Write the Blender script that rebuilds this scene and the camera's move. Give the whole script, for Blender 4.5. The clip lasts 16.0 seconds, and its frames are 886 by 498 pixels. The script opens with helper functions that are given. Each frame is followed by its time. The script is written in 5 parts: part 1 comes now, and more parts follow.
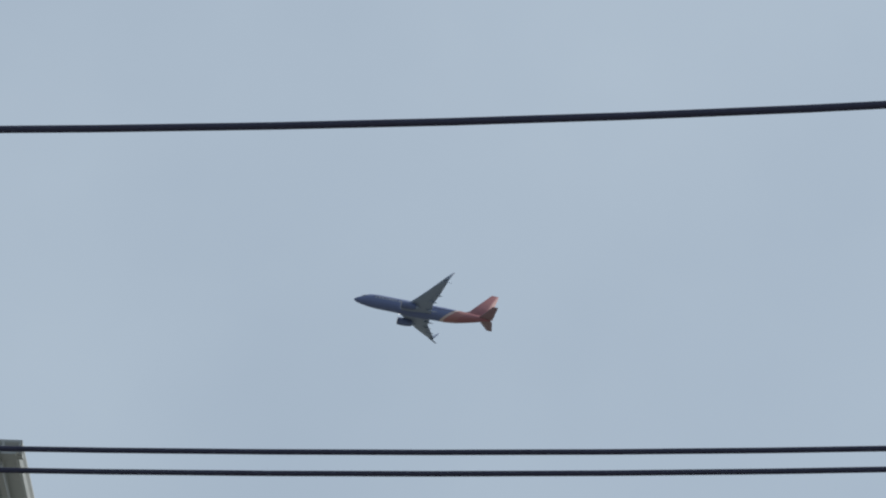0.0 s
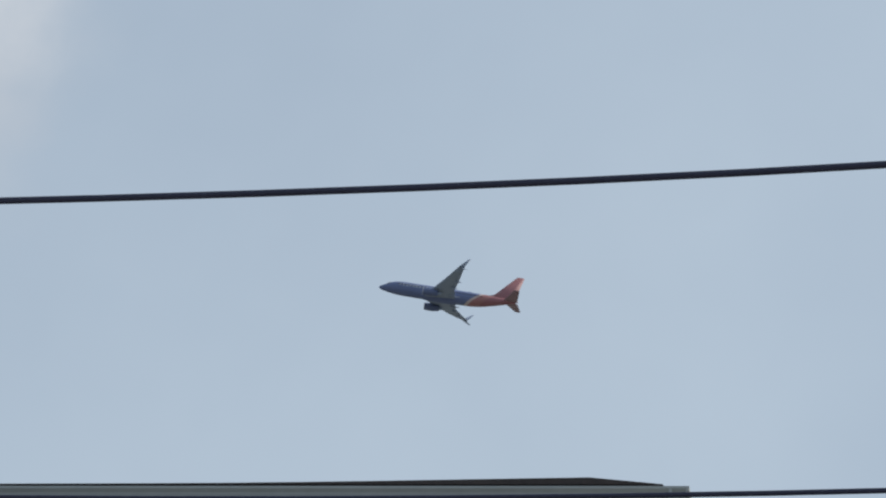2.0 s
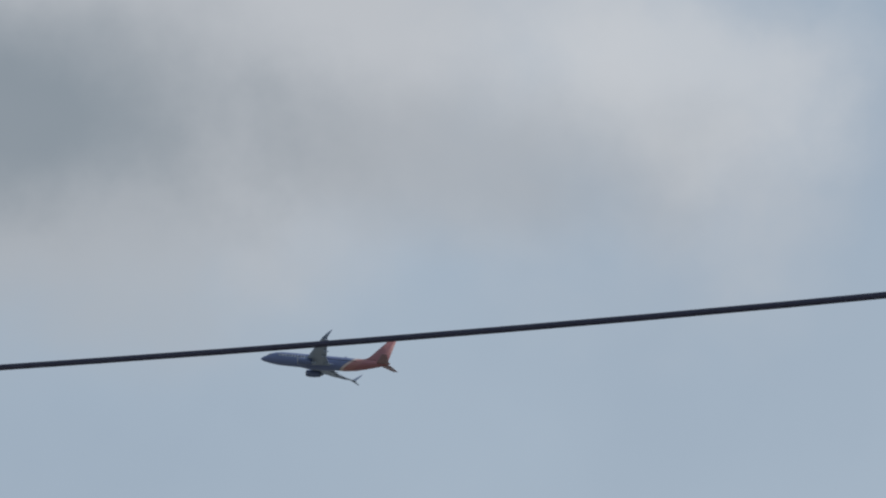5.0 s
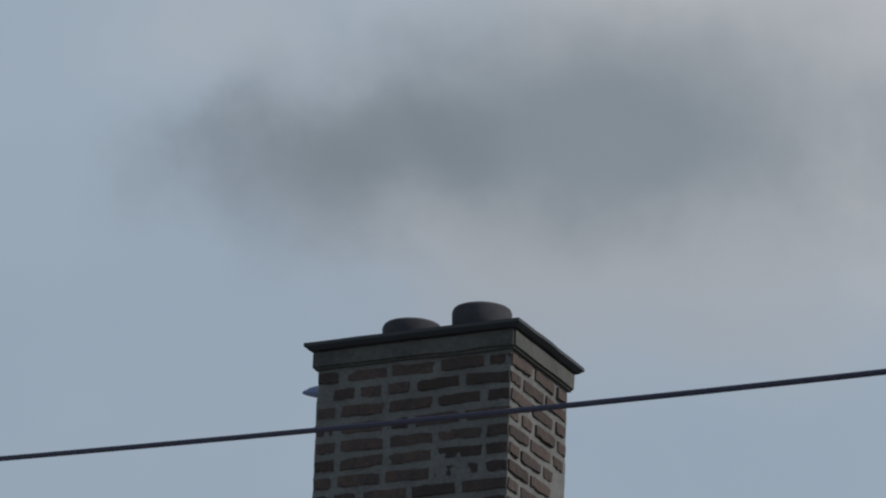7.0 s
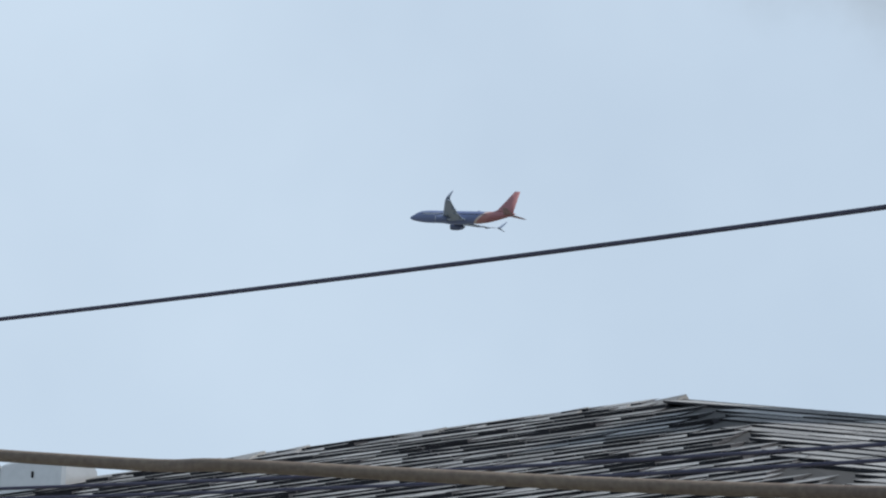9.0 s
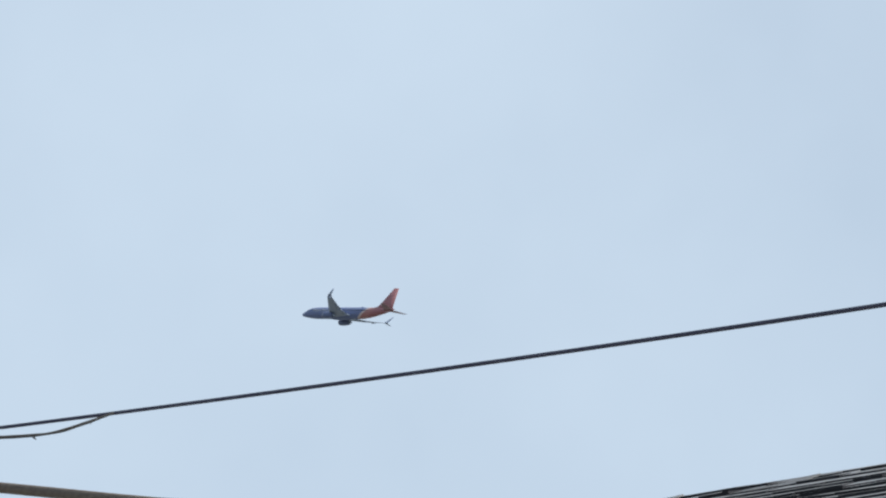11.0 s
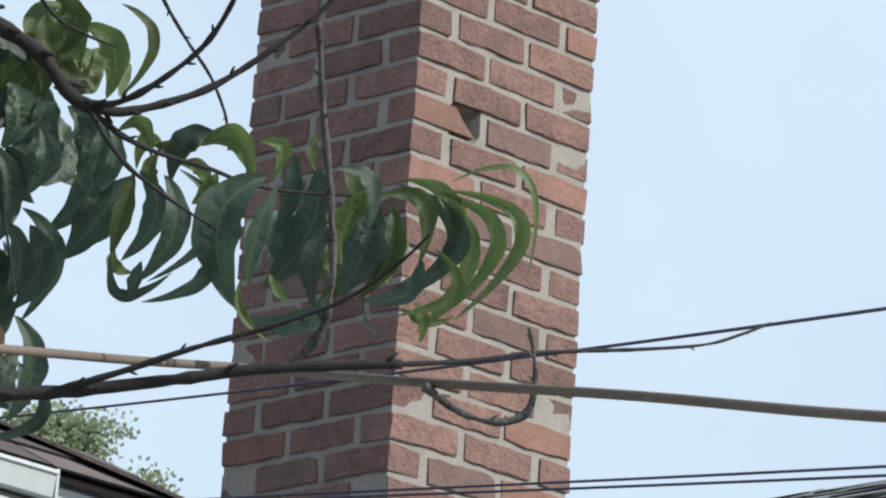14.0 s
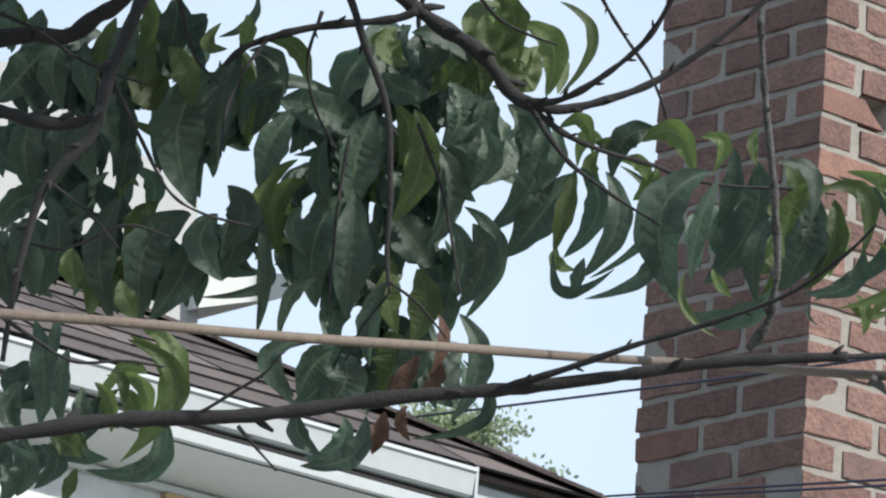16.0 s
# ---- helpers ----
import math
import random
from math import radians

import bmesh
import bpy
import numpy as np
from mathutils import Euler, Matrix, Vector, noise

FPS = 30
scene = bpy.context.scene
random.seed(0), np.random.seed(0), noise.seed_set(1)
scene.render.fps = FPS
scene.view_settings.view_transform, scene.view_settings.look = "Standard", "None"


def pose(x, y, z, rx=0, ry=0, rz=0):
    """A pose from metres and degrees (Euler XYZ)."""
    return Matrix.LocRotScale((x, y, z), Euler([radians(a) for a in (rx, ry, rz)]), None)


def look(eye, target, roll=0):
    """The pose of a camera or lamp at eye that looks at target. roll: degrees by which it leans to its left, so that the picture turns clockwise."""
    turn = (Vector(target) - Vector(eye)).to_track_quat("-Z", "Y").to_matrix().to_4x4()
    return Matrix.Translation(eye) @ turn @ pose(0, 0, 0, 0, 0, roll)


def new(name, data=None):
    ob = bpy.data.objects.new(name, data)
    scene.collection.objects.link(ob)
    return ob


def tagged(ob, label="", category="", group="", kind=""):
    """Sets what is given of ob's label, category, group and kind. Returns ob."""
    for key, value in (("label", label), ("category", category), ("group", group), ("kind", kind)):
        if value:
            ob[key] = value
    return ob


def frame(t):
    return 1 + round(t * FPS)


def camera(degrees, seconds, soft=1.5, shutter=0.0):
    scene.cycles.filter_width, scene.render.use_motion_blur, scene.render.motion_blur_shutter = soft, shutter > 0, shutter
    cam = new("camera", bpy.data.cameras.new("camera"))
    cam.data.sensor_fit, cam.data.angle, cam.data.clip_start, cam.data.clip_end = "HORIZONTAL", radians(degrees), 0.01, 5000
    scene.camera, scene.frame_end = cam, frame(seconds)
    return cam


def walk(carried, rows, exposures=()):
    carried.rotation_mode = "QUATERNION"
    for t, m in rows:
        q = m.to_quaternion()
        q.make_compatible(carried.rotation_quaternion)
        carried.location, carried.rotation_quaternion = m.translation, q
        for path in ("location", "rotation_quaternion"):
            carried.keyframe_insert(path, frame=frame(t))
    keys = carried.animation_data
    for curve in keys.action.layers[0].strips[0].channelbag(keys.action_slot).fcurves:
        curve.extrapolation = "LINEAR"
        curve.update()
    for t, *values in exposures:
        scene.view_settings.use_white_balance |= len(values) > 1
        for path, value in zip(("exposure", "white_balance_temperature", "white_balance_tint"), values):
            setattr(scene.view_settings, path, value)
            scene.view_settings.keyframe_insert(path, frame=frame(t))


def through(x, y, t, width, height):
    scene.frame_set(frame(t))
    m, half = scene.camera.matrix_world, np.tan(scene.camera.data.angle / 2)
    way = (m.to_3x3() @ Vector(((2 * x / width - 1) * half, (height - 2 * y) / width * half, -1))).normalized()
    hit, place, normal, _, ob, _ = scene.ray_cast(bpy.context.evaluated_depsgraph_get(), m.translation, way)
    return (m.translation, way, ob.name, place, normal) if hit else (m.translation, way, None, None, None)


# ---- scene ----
cam = camera(10.339, 16.0, soft=2.2)

# seconds, eye x y z, heading to the left of +y, tilt up, lean: degrees
PATH = [
    (0, 0.003, 0.001, 1.596, -0.370, 19.614, 1.810),
    (0.5, -0.013, 0.000, 1.596, 2.422, 19.416, 1.659),
    (1, -0.013, -0.003, 1.599, 4.638, 19.221, 0.938),
    (1.5, -0.001, 0.001, 1.596, 6.551, 19.343, 2.044),
    (2, 0.006, -0.001, 1.595, 7.818, 19.839, 2.332),
    (2.5, 0.001, -0.001, 1.595, 9.572, 19.995, 2.231),
    (3, -0.003, -0.002, 1.593, 11.718, 20.194, 2.137),
    (3.2, -0.004, -0.002, 1.593, 12.499, 20.153, 2.101),
    (5.3, -0.027, -0.008, 1.596, 18.933, 20.656, 1.735),
    (5.5, -0.032, -0.009, 1.599, 19.627, 20.614, 1.697),
    (6, -0.017, -0.004, 1.600, 21.873, 20.288, 1.870),
    (6.5, -0.006, 0.000, 1.606, 23.638, 20.542, 2.164),
    (7, 0.005, 0.001, 1.612, 25.749, 20.563, 2.305),
    (7.5, 0.019, 0.001, 1.608, 27.273, 19.532, 1.910),
    (8, 0.042, 0.016, 1.603, 29.175, 19.146, 1.930),
    (8.5, 0.040, 0.022, 1.591, 31.305, 18.066, 2.208),
    (9, 0.027, 0.021, 1.598, 33.517, 17.801, 2.318),
    (9.2, 0.019, 0.022, 1.602, 34.122, 18.020, 2.477),
    (11.3, 0.009, 0.011, 1.606, 38.900, 17.918, 2.525),
    (11.5, 0.023, 0.022, 1.610, 39.587, 17.693, 2.819),
    (12, 0.017, 0.013, 1.602, 41.207, 17.467, 3.673),
    (12.5, 0.009, 0.021, 1.601, 41.964, 17.347, 3.780),
    (13, 0.016, 0.017, 1.601, 42.541, 17.163, 3.744),
    (13.5, 0.002, 0.011, 1.604, 43.939, 16.953, 3.574),
    (14, -0.016, -0.002, 1.599, 45.663, 16.814, 4.030),
    (14.5, -0.012, -0.023, 1.591, 46.716, 16.657, 4.288),
    (15, -0.034, -0.019, 1.595, 47.402, 16.550, 4.424),
    (15.5, -0.048, -0.028, 1.592, 48.664, 16.481, 4.762),
    (16, -0.051, -0.052, 1.591, 50.335, 16.441, 4.449),
]


def sight(row):
    t, x, y, z, turn, tilt, lean = row
    a, b = radians(turn), radians(tilt)
    way = Vector((-math.sin(a) * math.cos(b), math.cos(a) * math.cos(b), math.sin(b)))
    return t, look((x, y, z), Vector((x, y, z)) + way, lean)


EXPOSURES = [(0.0, -0.2), (0.5, -0.12), (1.5, 0.12), (2.0, -0.08), (3.0, -0.15), (5.5, -0.28), (6.0, -0.22), (6.5, -0.2), (7.0, -0.47), (7.5, -0.06), (8.0, -0.03), (8.5, 0.2), (9.0, 0.33), (11.5, 0.3), (12.5, 0.44), (13.0, 0.46), (16.0, 0.68)]
walk(cam, [sight(r) for r in PATH], EXPOSURES)

# ---- sky and sun ----
SUN_TO = Vector((0.76, 0.22, 0.6)).normalized()


def node(nt, kind, **values):
    n = nt.nodes.new(kind)
    for k, v in values.items():
        if k in n.inputs:
            n.inputs[k].default_value = v
    return n


def make_world():
    w = bpy.data.worlds.new("hazy_sky")
    scene.world = w
    w.use_nodes = True
    nt = w.node_tree
    nt.nodes.clear()
    out = nt.nodes.new("ShaderNodeOutputWorld")
    bg = nt.nodes.new("ShaderNodeBackground")
    sky = nt.nodes.new("ShaderNodeTexSky")
    sky.sky_type = "NISHITA"
    sky.sun_disc = False
    sky.sun_elevation = math.asin(SUN_TO.z)
    sky.sun_rotation = math.atan2(SUN_TO.x, SUN_TO.y)
    sky.air_density, sky.dust_density, sky.ozone_density = 1.0, 2.0, 1.0
    co = nt.nodes.new("ShaderNodeTexCoord")
    # a milky veil over the blue, thin wisps in it
    veil = node(nt, "ShaderNodeTexNoise", Scale=5.0, Detail=5.0, Roughness=0.55)
    nt.links.new(co.outputs["Generated"], veil.inputs["Vector"])
    vr = nt.nodes.new("ShaderNodeMapRange")
    vr.inputs["From Min"].default_value, vr.inputs["From Max"].default_value = 0.3, 0.7
    vr.inputs["To Min"].default_value, vr.inputs["To Max"].default_value = 0.66, 0.9
    nt.links.new(veil.outputs["Fac"], vr.inputs["Value"])
    m1 = nt.nodes.new("ShaderNodeMix")
    m1.data_type = "RGBA"
    m1.inputs["B"].default_value = (5.25, 6.3, 7.4, 1)
    nt.links.new(vr.outputs["Result"], m1.inputs["Factor"])
    nt.links.new(sky.outputs["Color"], m1.inputs["A"])
    # one bank of cloud: a soft grey body with a bright rim
    a, b = radians(25.13), radians(21.98)
    heart = Vector((-math.sin(a) * math.cos(b), math.cos(a) * math.cos(b), math.sin(b)))
    side = Vector((math.cos(a), math.sin(a), 0))
    up = side.cross(heart)

    def along(axis, size, shift=0.0):
        d = node(nt, "ShaderNodeVectorMath")
        d.operation = "DOT_PRODUCT"
        d.inputs[1].default_value = axis
        nt.links.new(co.outputs["Generated"], d.inputs[0])
        s = nt.nodes.new("ShaderNodeMath")
        s.operation = "MULTIPLY_ADD"
        s.inputs[1].default_value, s.inputs[2].default_value = 1 / size, shift
        nt.links.new(d.outputs["Value"], s.inputs[0])
        return s.outputs[0]

    def puff(wide, tall, dx, dy, lo, hi, rough):
        u, v = along(side, wide, dx), along(up, tall, dy)
        c = nt.nodes.new("ShaderNodeCombineXYZ")
        nt.links.new(u, c.inputs[0])
        nt.links.new(v, c.inputs[1])
        ln = nt.nodes.new("ShaderNodeVectorMath")
        ln.operation = "LENGTH"
        nt.links.new(c.outputs[0], ln.inputs[0])
        n = node(nt, "ShaderNodeTexNoise", Scale=rough, Detail=5.0, Roughness=0.55)
        nt.links.new(co.outputs["Generated"], n.inputs["Vector"])
        ad = nt.nodes.new("ShaderNodeMath")
        ad.operation = "MULTIPLY_ADD"
        ad.inputs[1].default_value = 1.5
        nt.links.new(n.outputs["Fac"], ad.inputs[0])
        nt.links.new(ln.outputs["Value"], ad.inputs[2])
        r = nt.nodes.new("ShaderNodeMapRange")
        r.interpolation_type = "SMOOTHSTEP"
        r.inputs["From Min"].default_value, r.inputs["From Max"].default_value = hi + 0.75, lo + 0.75
        nt.links.new(ad.outputs[0], r.inputs["Value"])
        return r.outputs["Result"]

    last = m1.outputs["Result"]
    for wide, tall, dx, dy, lo, hi, rough, colour, most in (
            (0.135, 0.055, -0.5, -0.25, 0.3, 1.2, 14.0, (6.2, 6.4, 6.75, 1), 0.85),
            (0.04, 0.024, -4.0, -0.7, 0.2, 1.3, 30.0, (7.4, 7.6, 7.9, 1), 0.6),
            (0.055, 0.02, -0.3, 0.85, 0.2, 1.25, 24.0, (4.1, 4.5, 5.0, 1), 0.85),
            (0.078, 0.042, -0.26, 0.3, 0.3, 1.15, 16.0, (4.9, 5.25, 5.7, 1), 0.7),
            (0.034, 0.017, 1.25, 0.6, 0.15, 1.3, 34.0, (2.9, 3.4, 3.95, 1), 0.7),
            (0.05, 0.02, -0.64, -0.55, 0.15, 1.3, 30.0, (3.1, 3.6, 4.15, 1), 0.4),
            (0.07, 0.025, -0.3, 0.0, 0.2, 1.3, 26.0, (2.75, 3.3, 3.85, 1), 0.8),
            (0.06, 0.022, -1.85, 0.1, 0.2, 1.2, 20.0, (4.0, 4.4, 4.9, 1), 0.5),
            (0.04, 0.012, 0.6, 0.3, 0.2, 1.2, 34.0, (2.1, 2.6, 3.0, 1), 0.5)):
        f = puff(wide, tall, dx, dy, lo, hi, rough)
        k = nt.nodes.new("ShaderNodeMath")
        k.operation = "MULTIPLY"
        k.inputs[1].default_value = most
        nt.links.new(f, k.inputs[0])
        m = nt.nodes.new("ShaderNodeMix")
        m.data_type = "RGBA"
        m.inputs["B"].default_value = colour
        nt.links.new(k.outputs[0], m.inputs["Factor"])
        nt.links.new(last, m.inputs["A"])
        last = m.outputs["Result"]
    nt.links.new(last, bg.inputs["Color"])
    bg.inputs["Strength"].default_value = 0.1
    nt.links.new(bg.outputs[0], out.inputs[0])


make_world()
sun_data = bpy.data.lights.new("sun", "SUN")
sun_data.energy, sun_data.angle, sun_data.color = 3.6, radians(1.5), (1.0, 0.95, 0.87)
sun = new("sun", sun_data)
sun.matrix_world = look((0, 0, 60), Vector((0, 0, 60)) - SUN_TO)


# ---- materials ----
def sums(nt, operation, a, b=0.0, c=0.0):
    """One arithmetic node; each operand is a socket or a number."""
    n = nt.nodes.new("ShaderNodeMath")
    n.operation = operation
    for k, v in enumerate((a, b, c)):
        if isinstance(v, (int, float)):
            n.inputs[k].default_value = v
        else:
            nt.links.new(v, n.inputs[k])
    return n.outputs[0]


def veined(nt, colour, most):
    """A pale midrib and fainter side veins over a leaf's colour, by the blade's own lengthwise and crosswise coordinates."""
    uv = nt.nodes.new("ShaderNodeUVMap")
    uv.uv_map = "blade"
    xy = nt.nodes.new("ShaderNodeSeparateXYZ")
    nt.links.new(uv.outputs["UV"], xy.inputs[0])
    off = sums(nt, "ABSOLUTE", sums(nt, "SUBTRACT", xy.outputs[1], 0.5))
    rib = sums(nt, "LESS_THAN", off, 0.028)
    wave = sums(nt, "SINE", sums(nt, "MULTIPLY_ADD", xy.outputs[0], 62.0, sums(nt, "MULTIPLY", off, -14.0)))
    side = sums(nt, "MULTIPLY", sums(nt, "MAXIMUM", sums(nt, "SUBTRACT", wave, 0.2), 0.0), sums(nt, "SUBTRACT", 0.75, sums(nt, "MULTIPLY", off, 1.5)))
    f = sums(nt, "MULTIPLY", sums(nt, "MAXIMUM", rib, sums(nt, "MULTIPLY", side, 0.55)), most)
    m = nt.nodes.new("ShaderNodeMix")
    m.data_type = "RGBA"
    m.inputs["B"].default_value = (0.2, 0.25, 0.15, 1)
    nt.links.new(f, m.inputs["Factor"])
    nt.links.new(colour, m.inputs["A"])
    return m.outputs["Result"]


def material(name, colour, rough=0.7, metal=0.0, second=None, scale=8.0, amount=0.5, fine=60.0, bump=0.15, spread=0.0, through=0.0, dist=0.004, veins=0.0):
    """A surface of two colours mixed by noise at two scales, with fine relief; spread varies it from piece to piece."""
    m = bpy.data.materials.new(name)
    m.use_nodes = True
    nt = m.node_tree
    bs = nt.nodes["Principled BSDF"]
    bs.inputs["Roughness"].default_value, bs.inputs["Metallic"].default_value = rough, metal
    co = nt.nodes.new("ShaderNodeTexCoord")
    big = node(nt, "ShaderNodeTexNoise", Scale=scale, Detail=6.0, Roughness=0.6)
    small = node(nt, "ShaderNodeTexNoise", Scale=fine, Detail=4.0, Roughness=0.6)
    info = nt.nodes.new("ShaderNodeObjectInfo")
    shift = nt.nodes.new("ShaderNodeVectorMath")
    shift.operation = "ADD"
    sc = nt.nodes.new("ShaderNodeVectorMath")
    sc.operation = "SCALE"
    sc.inputs[0].default_value = (37.0, 17.0, 29.0)
    nt.links.new(info.outputs["Random"], sc.inputs["Scale"])
    nt.links.new(co.outputs["Object"], shift.inputs[0])
    nt.links.new(sc.outputs[0], shift.inputs[1])
    for n in (big, small):
        nt.links.new(shift.outputs[0], n.inputs["Vector"])
    ad = nt.nodes.new("ShaderNodeMath")
    ad.operation = "ADD"
    nt.links.new(big.outputs["Fac"], ad.inputs[0])
    nt.links.new(small.outputs["Fac"], ad.inputs[1])
    rng = nt.nodes.new("ShaderNodeMapRange")
    rng.inputs["From Min"].default_value, rng.inputs["From Max"].default_value = 0.75, 1.25
    rng.inputs["To Min"].default_value, rng.inputs["To Max"].default_value = 0.5 - amount / 2, 0.5 + amount / 2
    nt.links.new(ad.outputs[0], rng.inputs["Value"])
    mx = nt.nodes.new("ShaderNodeMix")
    mx.data_type = "RGBA"
    mx.inputs["A"].default_value = (*colour, 1)
    mx.inputs["B"].default_value = (*(second or [c * 0.7 for c in colour]), 1)
    nt.links.new(rng.outputs["Result"], mx.inputs["Factor"])
    last = mx.outputs["Result"]
    if veins:
        last = veined(nt, last, veins)
    if spread:
        hs = nt.nodes.new("ShaderNodeHueSaturation")
        mr = nt.nodes.new("ShaderNodeMapRange")
        mr.inputs["To Min"].default_value, mr.inputs["To Max"].default_value = 1 - spread, 1 + spread
        geo = nt.nodes.new("ShaderNodeNewGeometry")
        two = nt.nodes.new("ShaderNodeMath")
        two.operation = "ADD"
        nt.links.new(geo.outputs["Random Per Island"], two.inputs[0])
        nt.links.new(info.outputs["Random"], two.inputs[1])
        fr = nt.nodes.new("ShaderNodeMath")
        fr.operation = "FRACT"
        nt.links.new(two.outputs[0], fr.inputs[0])
        nt.links.new(fr.outputs[0], mr.inputs["Value"])
        nt.links.new(mr.outputs["Result"], hs.inputs["Value"])
        nt.links.new(last, hs.inputs["Color"])
        last = hs.outputs["Color"]
    nt.links.new(last, bs.inputs["Base Color"])
    if bump:
        bp = nt.nodes.new("ShaderNodeBump")
        bp.inputs["Strength"].default_value, bp.inputs["Distance"].default_value = bump, dist
        nt.links.new(ad.outputs[0], bp.inputs["Height"])
        nt.links.new(bp.outputs["Normal"], bs.inputs["Normal"])
    if through:
        tr = nt.nodes.new("ShaderNodeBsdfTranslucent")
        br = nt.nodes.new("ShaderNodeHueSaturation")
        br.inputs["Value"].default_value, br.inputs["Saturation"].default_value = 1.8, 1.15
        nt.links.new(last, br.inputs["Color"])
        nt.links.new(br.outputs["Color"], tr.inputs["Color"])
        ms = nt.nodes.new("ShaderNodeMixShader")
        ms.inputs[0].default_value = through
        nt.links.new(bs.outputs[0], ms.inputs[1])
        nt.links.new(tr.outputs[0], ms.inputs[2])
        nt.links.new(ms.outputs[0], nt.nodes["Material Output"].inputs[0])
    return m


def glow(name, colour, strength):
    m = bpy.data.materials.new(name)
    m.use_nodes = True
    bs = m.node_tree.nodes["Principled BSDF"]
    bs.inputs["Emission Color"].default_value, bs.inputs["Emission Strength"].default_value = (*colour, 1), strength
    return m


def livery():
    """Blue aeroplane paint that turns to yellow, orange and red in slanting bands towards the tail."""
    # blue made paler and greyer: aerial haze is put into the paint colour
    m = material("hazed_airliner_paint", (0.115, 0.15, 0.29), 0.5, 0.0, (0.098, 0.13, 0.25), 0.4, 0.5, 3.0, 0.0)
    nt = m.node_tree
    bs = nt.nodes["Principled BSDF"]
    base = bs.inputs["Base Color"].links[0].from_socket
    co = nt.nodes.new("ShaderNodeTexCoord")
    dot = nt.nodes.new("ShaderNodeVectorMath")
    dot.operation = "DOT_PRODUCT"
    dot.inputs[1].default_value = (-1.0, 0.0, -1.15)
    nt.links.new(co.outputs["Object"], dot.inputs[0])
    ramp = nt.nodes.new("ShaderNodeValToRGB")
    ramp.color_ramp.interpolation = "CONSTANT"
    mr = nt.nodes.new("ShaderNodeMapRange")
    mr.inputs["From Min"].default_value, mr.inputs["From Max"].default_value = 20.0, 44.0
    nt.links.new(dot.outputs["Value"], mr.inputs["Value"])
    nt.links.new(mr.outputs["Result"], ramp.inputs["Fac"])
    stops = ((0.0, (0.03, 0.05, 0.22, 1)), (0.245, (0.46, 0.38, 0.37, 1)), (0.285, (0.3, 0.135, 0.135, 1)), (0.4, (0.26, 0.105, 0.12, 1)))
    for i, (at, colour) in enumerate(stops):
        e = ramp.color_ramp.elements[i] if i < 2 else ramp.color_ramp.elements.new(at)
        e.position, e.color = at, colour
    st = nt.nodes.new("ShaderNodeMath")
    st.operation = "GREATER_THAN"
    st.inputs[1].default_value = 0.245
    nt.links.new(mr.outputs["Result"], st.inputs[0])
    mx = nt.nodes.new("ShaderNodeMix")
    mx.data_type = "RGBA"
    nt.links.new(st.outputs[0], mx.inputs["Factor"])
    nt.links.new(base, mx.inputs["A"])
    nt.links.new(ramp.outputs["Color"], mx.inputs["B"])
    nt.links.new(mx.outputs["Result"], bs.inputs["Base Color"])
    return m


M_LIVERY = livery()
M_WING = material("wing_grey_paint", (0.24, 0.29, 0.39), 0.55, 0.0, (0.2, 0.245, 0.33), 0.5, 0.6, 4.0, 0.0)
M_STAB = material("tailplane_mauve_grey_paint", (0.26, 0.16, 0.18), 0.6, 0.0, (0.23, 0.15, 0.17), 0.5, 0.6, 4.0, 0.0)
M_ENGINE = material("nacelle_blue_paint", (0.1, 0.135, 0.26), 0.45, 0.0, None, 0.6, 0.4, 4.0, 0.0)
M_METAL_DULL = material("dull_grey_metal", (0.3, 0.32, 0.33), 0.5, 0.3, None, 4.0, 0.4, 30.0, 0.05)
M_FIN = material("tail_red_paint", (0.24, 0.1, 0.12), 0.6, 0.0, (0.29, 0.135, 0.14), 0.25, 0.9, 3.0, 0.0)
M_FLY = material("black_insect_shell", (0.02, 0.024, 0.028), 0.4)
M_FLY_WING = material("grey_insect_wing", (0.12, 0.13, 0.14), 0.3)
M_METAL = material("bare_metal", (0.5, 0.5, 0.5), 0.3, 0.9, None, 4.0, 0.3, 30.0, 0.02)
M_DARK = material("dark_strap_and_shade", (0.012, 0.012, 0.014), 0.8)
M_TITLE = material("pale_lettering_paint", (0.42, 0.47, 0.58), 0.5, 0, None, 1.0, 0.3, 5.0, 0.0)
M_GLASS = material("dark_cabin_glass", (0.01, 0.012, 0.02), 0.1, 0, None, 1.0, 0.3, 5.0, 0.0)
M_LAMP = glow("landing_lamp_glow", (1, 0.97, 0.9), 5)
M_BRICK = material("red_clay_brick", (0.205, 0.12, 0.102), 0.92, 0, (0.11, 0.068, 0.06), 18, 1.0, 90, 0.9, 0.22, dist=0.009)
M_BRICK_ORANGE = material("orange_clay_brick", (0.235, 0.128, 0.102), 0.92, 0, (0.14, 0.082, 0.068), 14, 0.9, 120, 0.6, 0.15, dist=0.006)
M_BRICK_DUSKY = material("dusky_clay_brick", (0.165, 0.107, 0.096), 0.92, 0, (0.1, 0.067, 0.061), 14, 0.9, 120, 0.6, 0.15, dist=0.006)
M_MORTAR = material("grey_mortar", (0.275, 0.262, 0.24), 0.95, 0, (0.2, 0.188, 0.172), 12, 0.9, 160, 0.6)
M_BRICK_OLD = material("weathered_brown_brick", (0.07, 0.047, 0.04), 0.95, 0, (0.03, 0.025, 0.025), 10, 0.9, 80, 0.6, 0.35, dist=0.006)
M_MORTAR_OLD = material("smeared_grey_mortar", (0.145, 0.149, 0.148), 0.95, 0, (0.09, 0.093, 0.093), 6, 0.9, 60, 0.7, dist=0.01)
